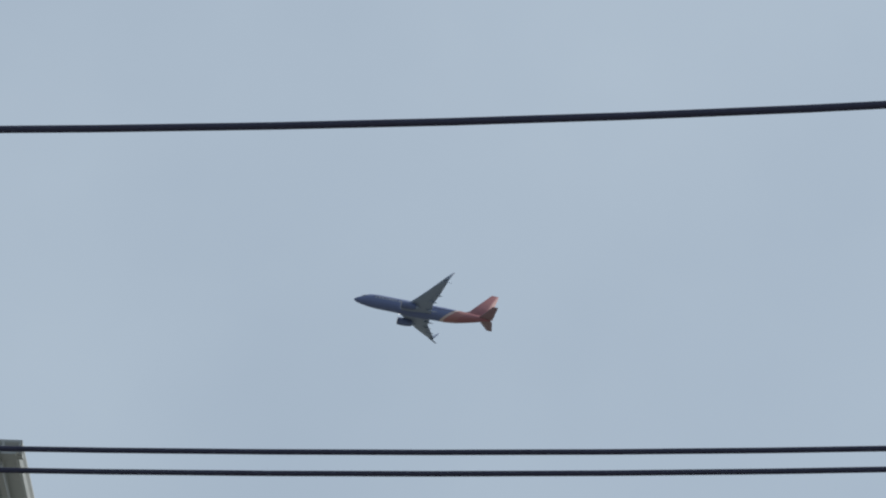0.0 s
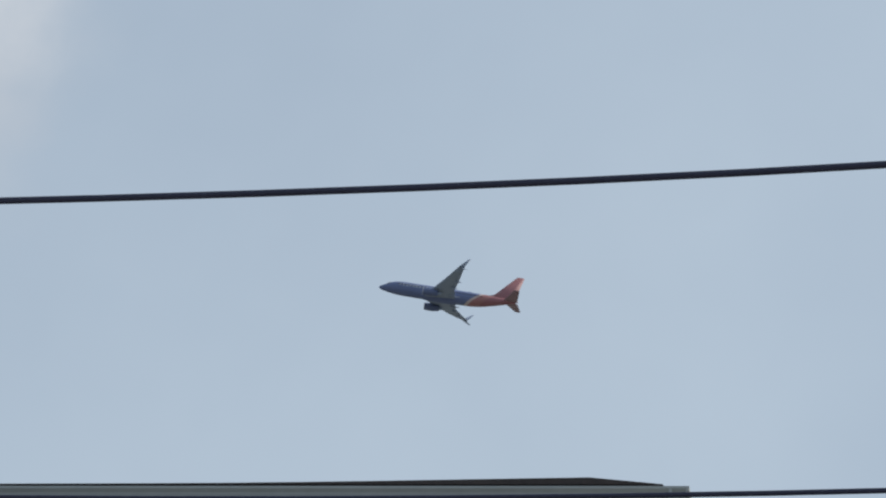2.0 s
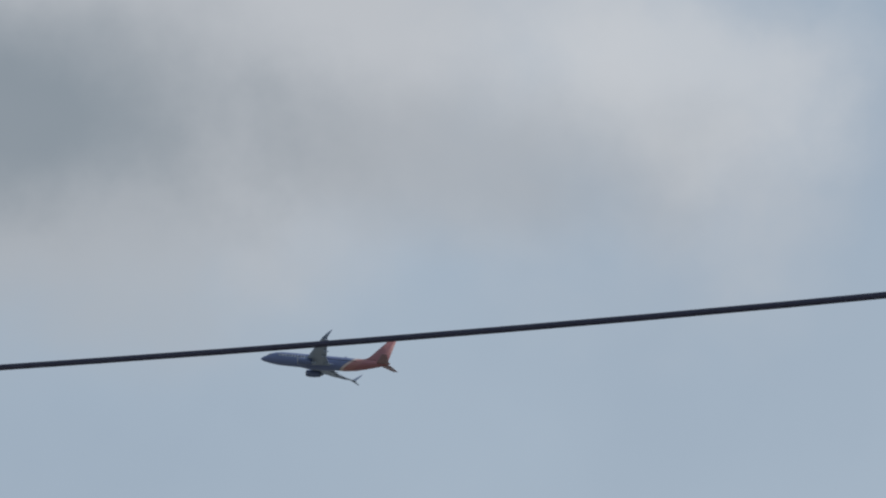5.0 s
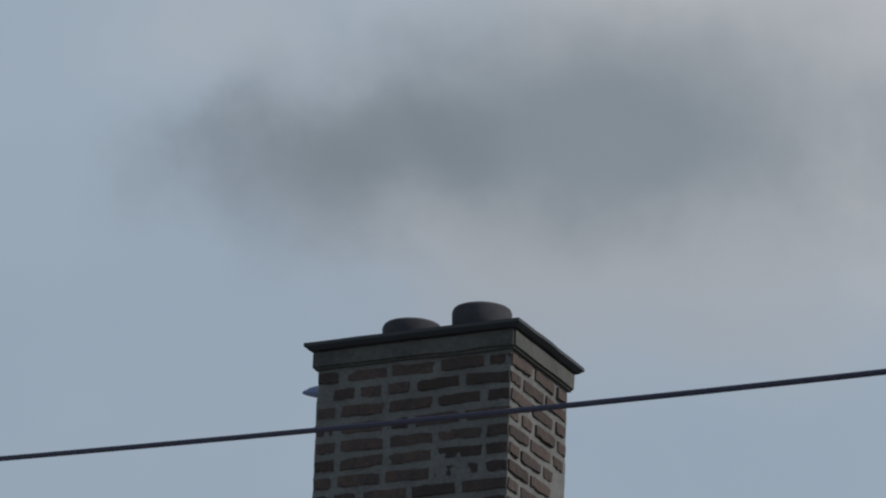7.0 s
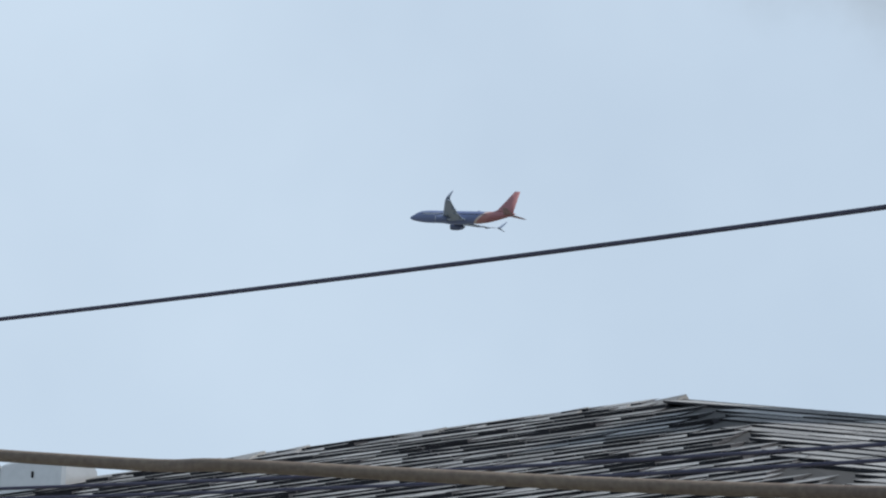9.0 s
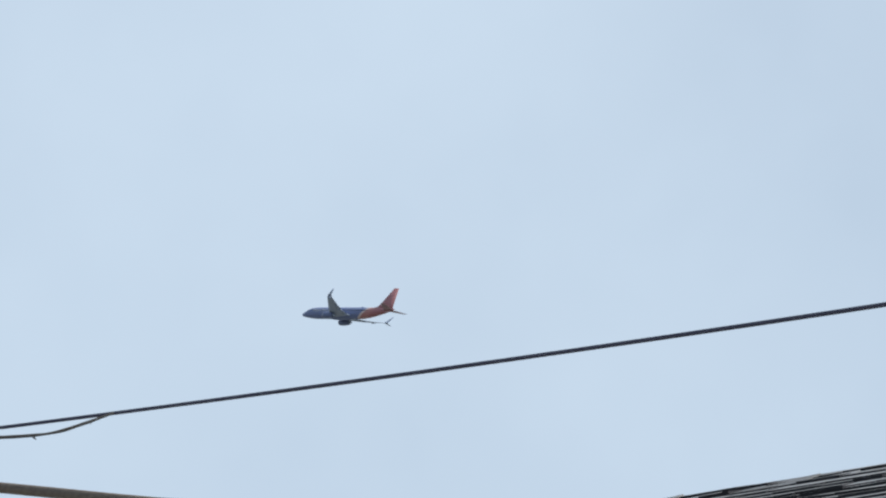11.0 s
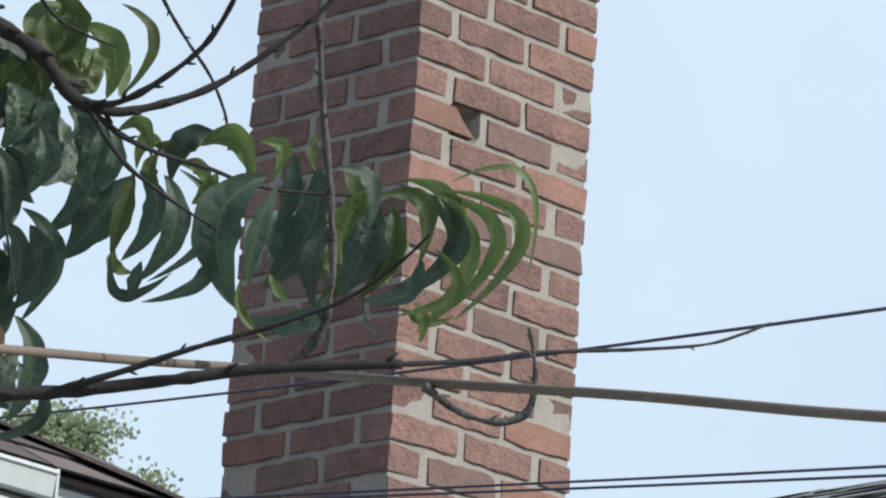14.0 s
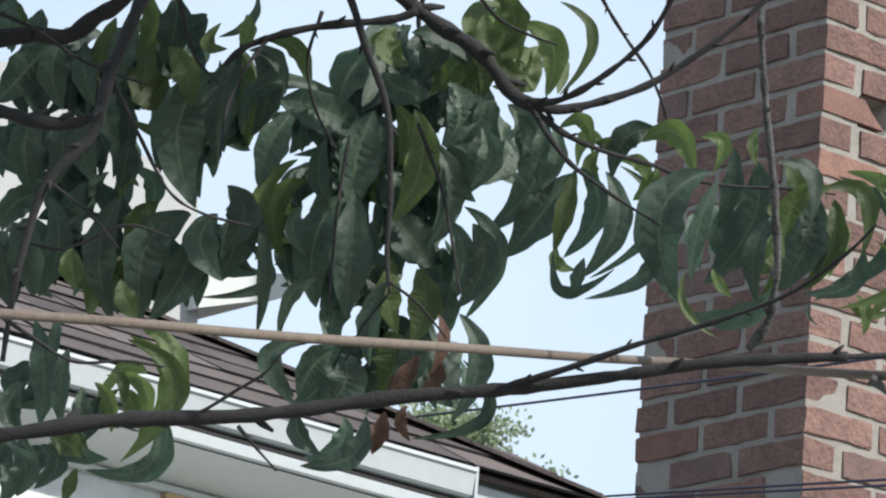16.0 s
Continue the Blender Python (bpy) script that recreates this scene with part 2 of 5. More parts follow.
M_CEMENT = material("weathered_cement", (0.09, 0.092, 0.087), 0.95, 0, (0.045, 0.047, 0.045), 5, 0.9, 50, 0.5)
M_CAPSHEET = material("dark_cap_sheet", (0.034, 0.039, 0.048), 0.7, 0.0, None, 6, 0.6, 50, 0.2)
M_CLAY = material("sooty_flue_tile", (0.036, 0.037, 0.046), 0.9, 0, (0.022, 0.022, 0.028), 6, 0.9, 50, 0.4)
M_SHINGLE = material("grey_asphalt_shingle", (0.24, 0.245, 0.25), 0.85, 0, (0.13, 0.135, 0.145), 5, 0.9, 150, 0.8, 0.45, dist=0.008)
M_SHINGLE_BROWN = material("brown_asphalt_shingle", (0.12, 0.095, 0.09), 0.9, 0, (0.06, 0.05, 0.05), 6, 0.9, 150, 0.8, 0.4, dist=0.006)
# black asphalt edge, with the shade below each tab painted into it
M_BUTT_SHADE = material("black_edge_and_shade", (0.022, 0.023, 0.03), 0.9)
M_FELT = material("black_roof_felt", (0.02, 0.02, 0.022), 0.9)
M_SAGE = material("grey_green_painted_trim", (0.38, 0.405, 0.41), 0.6, 0, (0.32, 0.345, 0.35), 1.5, 0.7, 20, 0.1)
M_SAGE_DEEP = material("grey_green_soffit_boards", (0.31, 0.34, 0.345), 0.7, 0, (0.25, 0.28, 0.285), 1.5, 0.7, 20, 0.1)
M_WHITE = material("white_painted_trim", (0.37, 0.405, 0.43), 0.5, 0, (0.32, 0.35, 0.37), 2.0, 0.7, 30, 0.06)
M_CLAD = material("pale_grey_cladding", (0.36, 0.375, 0.39), 0.6, 0, (0.31, 0.325, 0.34), 2.0, 0.7, 30, 0.06)
M_SOFFIT = material("pale_grey_soffit_panel", (0.5, 0.53, 0.53), 0.6, 0, (0.44, 0.47, 0.47), 2.0, 0.7, 30, 0.06)
M_SIDING = material("white_vinyl_siding", (0.62, 0.645, 0.66), 0.55, 0, (0.45, 0.47, 0.485), 2.0, 0.7, 30, 0.06)
M_WIRE = material("black_cable_jacket", (0.02, 0.022, 0.06), 0.6, 0, None, 20, 0.5, 200, 0.1)
M_CABLE = material("weathered_tan_cable_jacket", (0.158, 0.13, 0.104), 0.85, 0, (0.088, 0.067, 0.06), 3, 0.9, 150, 0.15)
M_BARK = material("grey_brown_bark", (0.022, 0.022, 0.025), 0.92, 0, (0.015, 0.014, 0.014), 45, 1.0, 300, 0.9, dist=0.002)
M_BARK_PALE = material("lichened_pale_bark", (0.12, 0.12, 0.12), 0.92, 0, (0.015, 0.014, 0.015), 60, 1.0, 300, 0.9, dist=0.002)
M_LEAF = material("peach_leaf_green", (0.058, 0.095, 0.07), 0.36, 0, (0.031, 0.055, 0.04), 30, 0.9, 200, 0.3, 0.35, 0.32, dist=0.002, veins=0.27)
# paler olive leaf, with the glow of sunlit blades mixed into its colour
M_LEAF_YOUNG_LIT = material("young_lit_peach_leaf_green", (0.098, 0.132, 0.05), 0.42, 0, (0.055, 0.088, 0.032), 30, 0.9, 200, 0.3, 0.35, 0.4, dist=0.002, veins=0.33)
M_LEAF_DRY = material("dry_brown_leaf", (0.12, 0.068, 0.045), 0.75, 0, (0.055, 0.03, 0.024), 30, 0.9, 200, 0.3, 0.3, 0.2, dist=0.002)
# leaf green lightened so that distance haze sits in the colour
M_FOLIAGE = material("hazed_far_tree_foliage", (0.25, 0.3, 0.2), 0.6, 0, (0.19, 0.235, 0.15), 3, 0.9, 20, 0.0, 0.35, 0.35)
M_GRASS = material("worn_yard_ground", (0.2, 0.195, 0.175), 0.95, 0, (0.155, 0.16, 0.13), 0.4, 0.9, 12, 0.6, dist=0.03)
M_WALLBRICK = material("plain_common_brick_wall", (0.3, 0.16, 0.12), 0.9, 0, (0.22, 0.12, 0.09), 3, 0.8, 40, 0.5)
M_POLE = material("weathered_timber_pole", (0.14, 0.11, 0.085), 0.9, 0, (0.09, 0.07, 0.055), 6, 0.9, 60, 0.5)


# ---- mesh helpers ----
def mesh_of(name, bm, mat, smooth=False):
    me = bpy.data.meshes.new(name)
    bmesh.ops.recalc_face_normals(bm, faces=bm.faces)
    bm.to_mesh(me)
    bm.free()
    me.materials.append(mat)
    if smooth:
        for p in me.polygons:
            p.use_smooth = True
    return me


def part(name, bm, mat, parent=None, label="", smooth=False):
    ob = new(name, mesh_of(name, bm, mat, smooth))
    ob.parent = parent
    if label:
        tagged(ob, label)
    return ob


def thing(name, label, category, group="", kind="", at=(0, 0, 0)):
    e = tagged(new(name), label, category, group, kind)
    e.location = at
    return e


def box(bm, lo, hi, bevel=0.0):
    vs = [bm.verts.new((x, y, z)) for x in (lo[0], hi[0]) for y in (lo[1], hi[1]) for z in (lo[2], hi[2])]
    fs = [bm.faces.new([vs[i] for i in q]) for q in ((0, 1, 3, 2), (4, 6, 7, 5), (0, 4, 5, 1), (2, 3, 7, 6), (0, 2, 6, 4), (1, 5, 7, 3))]
    if bevel:
        es = list({e for f in fs for e in f.edges})
        bmesh.ops.bevel(bm, geom=es, offset=bevel, segments=1, affect="EDGES")
    return bm


def slab(bm, corners, down):
    """A plate over the given corners, as thick as the vector down."""
    d = Vector(down)
    top = [bm.verts.new(c) for c in corners]
    low = [bm.verts.new(Vector(c) + d) for c in corners]
    n = len(corners)
    bm.faces.new(top)
    bm.faces.new(low[::-1])
    for i in range(n):
        bm.faces.new((top[i], low[i], low[(i + 1) % n], top[(i + 1) % n]))
    return bm


def loft(bm, rings, cap=True):
    rows = [[bm.verts.new(p) for p in r] for r in rings]
    n = len(rings[0])
    for a, b in zip(rows, rows[1:]):
        for i in range(n):
            bm.faces.new((a[i], a[(i + 1) % n], b[(i + 1) % n], b[i]))
    if cap:
        bm.faces.new(rows[0][::-1])
        bm.faces.new(rows[-1])
    return bm


def glide(points, steps):
    """A smooth line through the points (Catmull-Rom)."""
    p = [Vector(q) for q in points]
    p = [2 * p[0] - p[1], *p, 2 * p[-1] - p[-2]]
    res = []
    for i in range(1, len(p) - 2):
        for s in range(steps):
            t = s / steps
            a, b, c, d = p[i - 1], p[i], p[i + 1], p[i + 2]
            res.append(0.5 * ((2 * b) + (c - a) * t + (2 * a - 5 * b + 4 * c - d) * t * t + (3 * b - a - 3 * c + d) * t ** 3))
    res.append(p[-2])
    return res


def tube(bm, line, r0, r1, sides=10, wobble=0.0):
    up = Vector((0, 0, 1))
    rings = []
    n = len(line)
    for i, c in enumerate(line):
        way = (line[min(i + 1, n - 1)] - line[max(i - 1, 0)]).normalized()
        s = way.cross(up)
        if s.length < 0.05:
            s = way.cross(Vector((1, 0, 0)))
        s.normalize()
        v = s.cross(way)
        r = r0 + (r1 - r0) * i / (n - 1)
        if wobble:
            r *= 1 + wobble * noise.noise(c * 55)
        rings.append([c + (s * math.cos(k) + v * math.sin(k)) * r for k in (2 * math.pi * j / sides for j in range(sides))])
    return loft(bm, rings)


# ---- ground ----
def build_ground():
    bm = bmesh.new()
    n = 40
    ring = [0, 3, 8, 20, 50, 120, 300, 800, 2000, 4800]
    rows = []
    for r in ring[1:]:
        rows.append([bm.verts.new((r * math.cos(2 * math.pi * k / n), r * math.sin(2 * math.pi * k / n), 0)) for k in range(n)])
    c = bm.verts.new((0, 0, 0))
    for k in range(n):
        bm.faces.new((c, rows[0][k], rows[0][(k + 1) % n]))
    for a, b in zip(rows, rows[1:]):
        for k in range(n):
            bm.faces.new((a[k], b[k], b[(k + 1) % n], a[(k + 1) % n]))
    tagged(part("ground", bm, M_GRASS), "worn pale yard ground between the houses", "ground", kind="structure")


build_ground()


# ---- chimneys ----
def brick_mesh(name, l, w, h, mat, rough, seed, chips=0):
    """One brick lying along x, centred, its arrises worn and uneven, with a corner or two knocked off."""
    rnd = random.Random(seed)
    bm = bmesh.new()
    nx = 7
    lost = {(rnd.choice((0, nx - 1)), rnd.randrange(4)) for _ in range(chips)}
    rings = []
    for i in range(nx):
        x = -l / 2 + l * i / (nx - 1)
        end = i in (0, nx - 1)
        ring = []
        for q, (sy, sz) in enumerate(((1, 1), (-1, 1), (-1, -1), (1, -1))):
            c = rnd.uniform(0.001, 0.0025) + (rnd.uniform(0.003, 0.007) if (i, q) in lost else 0)
            cy, cz = w / 2 - (0.001 if end else 0), h / 2
            j = [rnd.uniform(-rough, rough) for _ in range(4)]
            a, b = (sy * cy + j[0] * 0.5, sz * (cz - c) + j[1]), (sy * (cy - c) + j[2] * 0.5, sz * cz + j[3])
            pair = (a, b) if sy * sz > 0 else (b, a)
            dx = rnd.uniform(-rough, rough) - (math.copysign(c * 0.8, x) if end else 0)
            ring += [(x + dx, y, z) for y, z in pair]
        rings.append(ring)
    loft(bm, rings)
    return mesh_of(name, bm, mat)


def pinwheel_courses(parent, corner, courses, z0, course, l, w, h, j, meshes, skip, rnd, proud, deep):
    """Eight bricks a course round a square stack, turning the other way in every second course."""
    side = 2 * l + w + 2 * j
    cx, cy = corner[0] - side / 2, corner[1] + side * deep / 2
    for k in range(courses):
        z = z0 + course * (k + 0.5)
        for q in range(4):
            for m in range(2):
                u = -side / 2 + l / 2 + m * (l + j)
                if k % 2:
                    u = -u
                a = q * 90
                if (k, q, m) in skip:
                    continue
                b = new("brick", rnd.choice(meshes))
                b.parent = parent
                v = -side / 2 + w / 2 - rnd.uniform(-0.0005, proud)
                u += rnd.uniform(-0.003, 0.003)
                s, c = math.sin(radians(a)), math.cos(radians(a))
                b.matrix_basis = pose(cx + u * c - v * s, cy + u * s * deep + (v - side * (deep - 1) / 2) * c, z + rnd.uniform(-0.0015, 0.0015),
                                      rnd.uniform(-0.5, 0.5), rnd.uniform(-0.6, 0.6), a + rnd.uniform(-0.6, 0.6) + rnd.choice((0, 180))) @ Matrix.Diagonal((deep if q % 2 else 1, 1, 1, 1))
    return side


def red_chimney():
    t = thing("brick_chimney", "tall square red brick chimney with pale grey mortar joints", "chimney")
    l, w, h, j, course = 0.209, 0.103, 0.0605, 0.0195, 0.0765
    corner, z0, n = (-7.754, 7.433), 3.924, 32
    side = 2 * l + w + 2 * j
    x1, y0 = corner
    deep = 1.055
    x0, y1 = x1 - side, y0 + side * deep
    bm = bmesh.new()
    i = 0.0039
    rows = []
    for z in [0.3 * k for k in range(13)] + [3.905 + 0.018 * k for k in range(138)] + [6.5, 6.95]:
        ring = []
        for ax, ay, bx, by in ((x0 + i, y0 + i, x1 - i, y0 + i), (x1 - i, y0 + i, x1 - i, y1 - i), (x1 - i, y1 - i, x0 + i, y1 - i), (x0 + i, y1 - i, x0 + i, y0 + i)):
            for s in range(40):
                p = Vector((ax + (bx - ax) * s / 40, ay + (by - ay) * s / 40, z))
                d = (p - Vector(((x0 + x1) / 2, (y0 + y1) / 2, z))).normalized()
                q = p + d * (0.002 * noise.noise(p * 18) + 0.0012 * noise.noise(p * 60))
                if p.x > x1 - 0.01 and 0.125 < p.y - y0 < 0.222 and 5.158 < z < 5.222:
                    q.x -= 0.05
                ring.append(q)
        rows.append(ring)
    loft(bm, rows)
    part("mortar_core", bm, M_MORTAR, t, "pale grey mortar, smeared over the joints")
    rnd = random.Random(5)
    meshes = [brick_mesh("brick", l, w, h, M_BRICK_ORANGE if s in (4, 11) else M_BRICK_DUSKY if s in (2, 7) else M_BRICK, 0.0026, s, s % 3) for s in range(18)]
    # a pocket where one header is broken away
    pinwheel_courses(t, corner, n, z0, course, l, w, h, j, meshes, ((16, 1, 0),), rnd, 0.0045, deep)
    # what is left of the broken brick: a slanting fracture down to its lower corner
    zb = z0 + 16.5 * course - h / 2
    bm = bmesh.new()
    slab(bm, [(x1 + 0.002, y0 + 0.002, zb), (x1 + 0.002, y0 + 0.201, zb), (x1 - 0.002, y0 + 0.186, zb + 0.016), (x1, y0 + 0.158, zb + 0.038), (x1 - 0.001, y0 + 0.139, zb + h), (x1 + 0.002, y0 + 0.002, zb + h)], (-0.09, 0, 0))
    part("broken_brick", bm, M_BRICK_ORANGE, t, "brick with a corner broken away")
    bm = bmesh.new()
    for k in range(int(z0 / course)):
        z = 0.012 + k * course
        for q in range(4):
            for m in range(2):
                u = (-side / 2 + l / 2 + m * (l + j)) * (-1 if k % 2 else 1)
                v = -side / 2 + w / 2
                s, c = round(math.sin(radians(90 * q))), round(math.cos(radians(90 * q)))
                px, py = (x0 + x1) / 2 + u * c - v * s, (y0 + y1) / 2 + u * s * deep + (v - side * (deep - 1) / 2) * c
                hx, hy = (l / 2, w / 2) if q % 2 == 0 else (w / 2, l / 2)
                box(bm, (px - hx, py - hy, z), (px + hx, py + hy, z + h))
    tagged(part("lower_courses", bm, M_BRICK, t), kind="stuff")
    bm = bmesh.new()
    box(bm, (x0 - 0.05, y0 - 0.05, 6.9), (x1 + 0.05, y1 + 0.05, 7.0), 0.015)
    part("cement_crown", bm, M_CEMENT, t)


def old_chimney():
    t = thing("twin_flue_chimney", "old weathered brown brick chimney with two round flues", "chimney")
    x1, y0, zt = -7.927, 17.132, 8.215
    x0, y1 = x1 - 0.883, y0 + 0.575
    base = 5.6
    bm = bmesh.new()
    rows = []
    for k in range(130):
        z = base + (zt + 0.06 - base) * k / 129
        ring = []
        for ax, ay, bx, by in ((x0, y0, x1, y0), (x1, y0, x1, y1), (x1, y1, x0, y1), (x0, y1, x0, y0)):
            for s in range(36):
                p = Vector((ax + (bx - ax) * s / 36, ay + (by - ay) * s / 36, z))
                d = (p - Vector(((x0 + x1) / 2, (y0 + y1) / 2, z))).normalized()
                ring.append(p + d * (0.005 * noise.noise(p * 8) + 0.003 * noise.noise(p * 23) - (0.0045 if p.x > x1 - 0.01 else 0.0006)))
        rows.append(ring)
    loft(bm, rows)
    part("mortar_core", bm, M_MORTAR_OLD, t, "grey mortar smeared over the brick faces")
    rnd = random.Random(11)
    course, j = 0.0765, 0.026
    full = [brick_mesh("brick", 0.195, 0.06, 0.0445, M_BRICK_OLD, 0.0035, 40 + s, 2) for s in range(10)]
    half = [brick_mesh("brick", 0.095, 0.06, 0.0445, M_BRICK_OLD, 0.0035, 60 + s, 2) for s in range(6)]
    k, z = 0, zt + 0.018
    while z > 6.75:
        for face in range(2):
            run = x1 - x0 if face == 0 else y1 - y0
            u = 0.004
            first = True
            while u < run - 0.06:
                small = (first and (k + face) % 2 == 0) or rnd.random() < 0.14
                ln = 0.095 if small or run - u < 0.2 else 0.195
                ln = min(ln, run - u - 0.006)
                if rnd.random() > 0.05:
                    b = new("brick", rnd.choice(half if ln < 0.1 else full))
                    b.parent = t
                    sink = rnd.uniform(-0.001, 0.006)
                    fit = Matrix.Diagonal((ln / (0.095 if ln < 0.1 else 0.195), 1, 1, 1))
                    if face == 0:
                        b.matrix_basis = pose(x1 - u - ln / 2, y0 + 0.024 + sink, z, rnd.uniform(-1, 1), rnd.uniform(-1.2, 1.2), rnd.choice((0, 180))) @ fit
                    else:
                        b.matrix_basis = pose(x1 - 0.024 - sink, y0 + u + ln / 2, z, rnd.uniform(-1, 1), rnd.uniform(-1.2, 1.2), 90 + rnd.choice((0, 180))) @ fit
                u += ln + j + rnd.uniform(-0.006, 0.01)
                first = False
        k += 1
        z -= course
    # plastered head, with a projecting dark capping sheet
    bm = bmesh.new()
    o = 0.022
    slab(bm, [(x0 - o, y0 - o, zt + 0.14), (x1 + o, y0 - o, zt + 0.14), (x1 + o, y1 + o, zt + 0.14), (x0 - o, y1 + o, zt + 0.14)], (0, 0, -0.082))
    bmesh.ops.bevel(bm, geom=bm.edges[:], offset=0.01, segments=2, affect="EDGES")
    bmesh.ops.subdivide_edges(bm, edges=[e for e in bm.edges if e.calc_length() > 0.3], cuts=6)
    for v in bm.verts:
        v.co += Vector((noise.noise(v.co * 9), noise.noise(v.co * 9 + Vector((5, 0, 0))), noise.noise(v.co * 9 + Vector((0, 7, 0))))) * 0.005
    part("cement_head", bm, M_CEMENT, t, "stained cement band under the cap")
    bm = bmesh.new()
    o = 0.05
    rings = []
    for zz, oo in ((zt + 0.142, 0.03), (zt + 0.158, o), (zt + 0.172, o), (zt + 0.2, -0.05)):
        ring = []
        for ax, ay, bx, by in ((x0 - oo, y0 - oo, x1 + oo, y0 - oo), (x1 + oo, y0 - oo, x1 + oo, y1 + oo), (x1 + oo, y1 + oo, x0 - oo, y1 + oo), (x0 - oo, y1 + oo, x0 - oo, y0 - oo)):
            for s in range(8):
                p = Vector((ax + (bx - ax) * s / 8, ay + (by - ay) * s / 8, zz))
                ring.append(p + Vector((0, 0, 0.005 * noise.noise(p * 7))))
        rings.append(ring)
    loft(bm, rings)
    part("cap", bm, M_CAPSHEET, t, "thin dark capping sheet with a drip edge")
    for fx, hgt, r in ((x0 + 0.325, 0.115, 0.12), (x0 + 0.645, 0.148, 0.12)):
        bm = bmesh.new()
        cy = (y0 + y1) / 2 - 0.08
        prof = ((r, 0.0), (r + 0.004, hgt * 0.5), (r + 0.006, hgt - 0.012), (r, hgt), (r - 0.022, hgt - 0.004), (r - 0.026, -0.02))
        loft(bm, [[(fx + q * math.cos(2 * math.pi * s / 28), cy + q * math.sin(2 * math.pi * s / 28), zt + 0.17 + zz) for s in range(28)] for q, zz in prof])
        part("flue", bm, M_CLAY, t, "sooty round clay flue", True)
    # a small sheet-metal hood on the far side
    bm = bmesh.new()
    rings = []
    for i in range(7):
        a = math.pi / 2 * i / 6
        r = 0.055 * math.cos(a) + 0.002
        rings.append([(x0 - 0.09 * math.sin(a), y0 + 0.18 + r * 1.6 * math.cos(2 * math.pi * s / 16), zt - 0.145 + 0.5 * r * math.sin(2 * math.pi * s / 16)) for s in range(16)])
    loft(bm, rings)
    part("vent_hood", bm, M_METAL_DULL, t, "small grey metal vent hood", True)


red_chimney()
old_chimney()


# ---- houses ----
def shingle_field(mat, origin, along, upward, length, rows, exposure, widths, thick, seed, inside):
    """Rows of shingles from the eave up: each tab a slightly tilted, uneven plate. inside(u, v) keeps them on the slope."""
    rnd = random.Random(seed)
    o, a, u = Vector(origin), Vector(along).normalized(), Vector(upward).normalized()
    nrm = a.cross(u).normalized()
    if nrm.z < 0:
        nrm = -nrm
    verts, faces, dark = [], [], []
    for r in range(rows):
        s = -rnd.uniform(0, widths[1])
        while s < length:
            w = rnd.uniform(*widths)
            v0 = r * exposure + rnd.uniform(-0.008, 0.008)
            if inside(s + 0.35 * w, v0 + exposure / 2) and inside(s + 0.65 * w, v0 + exposure / 2):
                lift = thick * rnd.uniform(0.7, 1.35)
                e = 1.25 * exposure
                base = len(verts)
                for (ss, vv, hh) in ((s + 0.004, v0, lift), (s + w - 0.004, v0 + rnd.uniform(-0.006, 0.006), lift * rnd.uniform(0.8, 1.2)), (s + w - 0.004, v0 + e, 0.004), (s + 0.004, v0 + e, 0.004)):
                    verts.append(o + a * ss + u * vv + nrm * hh)
                for (ss, vv) in ((s + 0.004, v0 + 0.004), (s + w - 0.004, v0 + 0.004)):
                    verts.append(o + a * ss + u * vv + nrm * 0.001)
                faces += [(base, base + 1, base + 2, base + 3), (base, base + 4, base + 5, base + 1), (base, base + 3, base + 4), (base + 1, base + 5, base + 2)]
                dark += [0, 1, 1, 1]
            s += w
    me = bpy.data.meshes.new("shingles")
    me.from_pydata(verts, [], faces)
    me.materials.append(mat)
    me.materials.append(M_BUTT_SHADE)
    me.polygons.foreach_set("material_index", dark)
    return me


def shingles(parent, mat, *args):
    me = shingle_field(mat, *args)
    ob = new("shingles", me)
    ob.parent = parent
    return tagged(ob, kind="stuff")


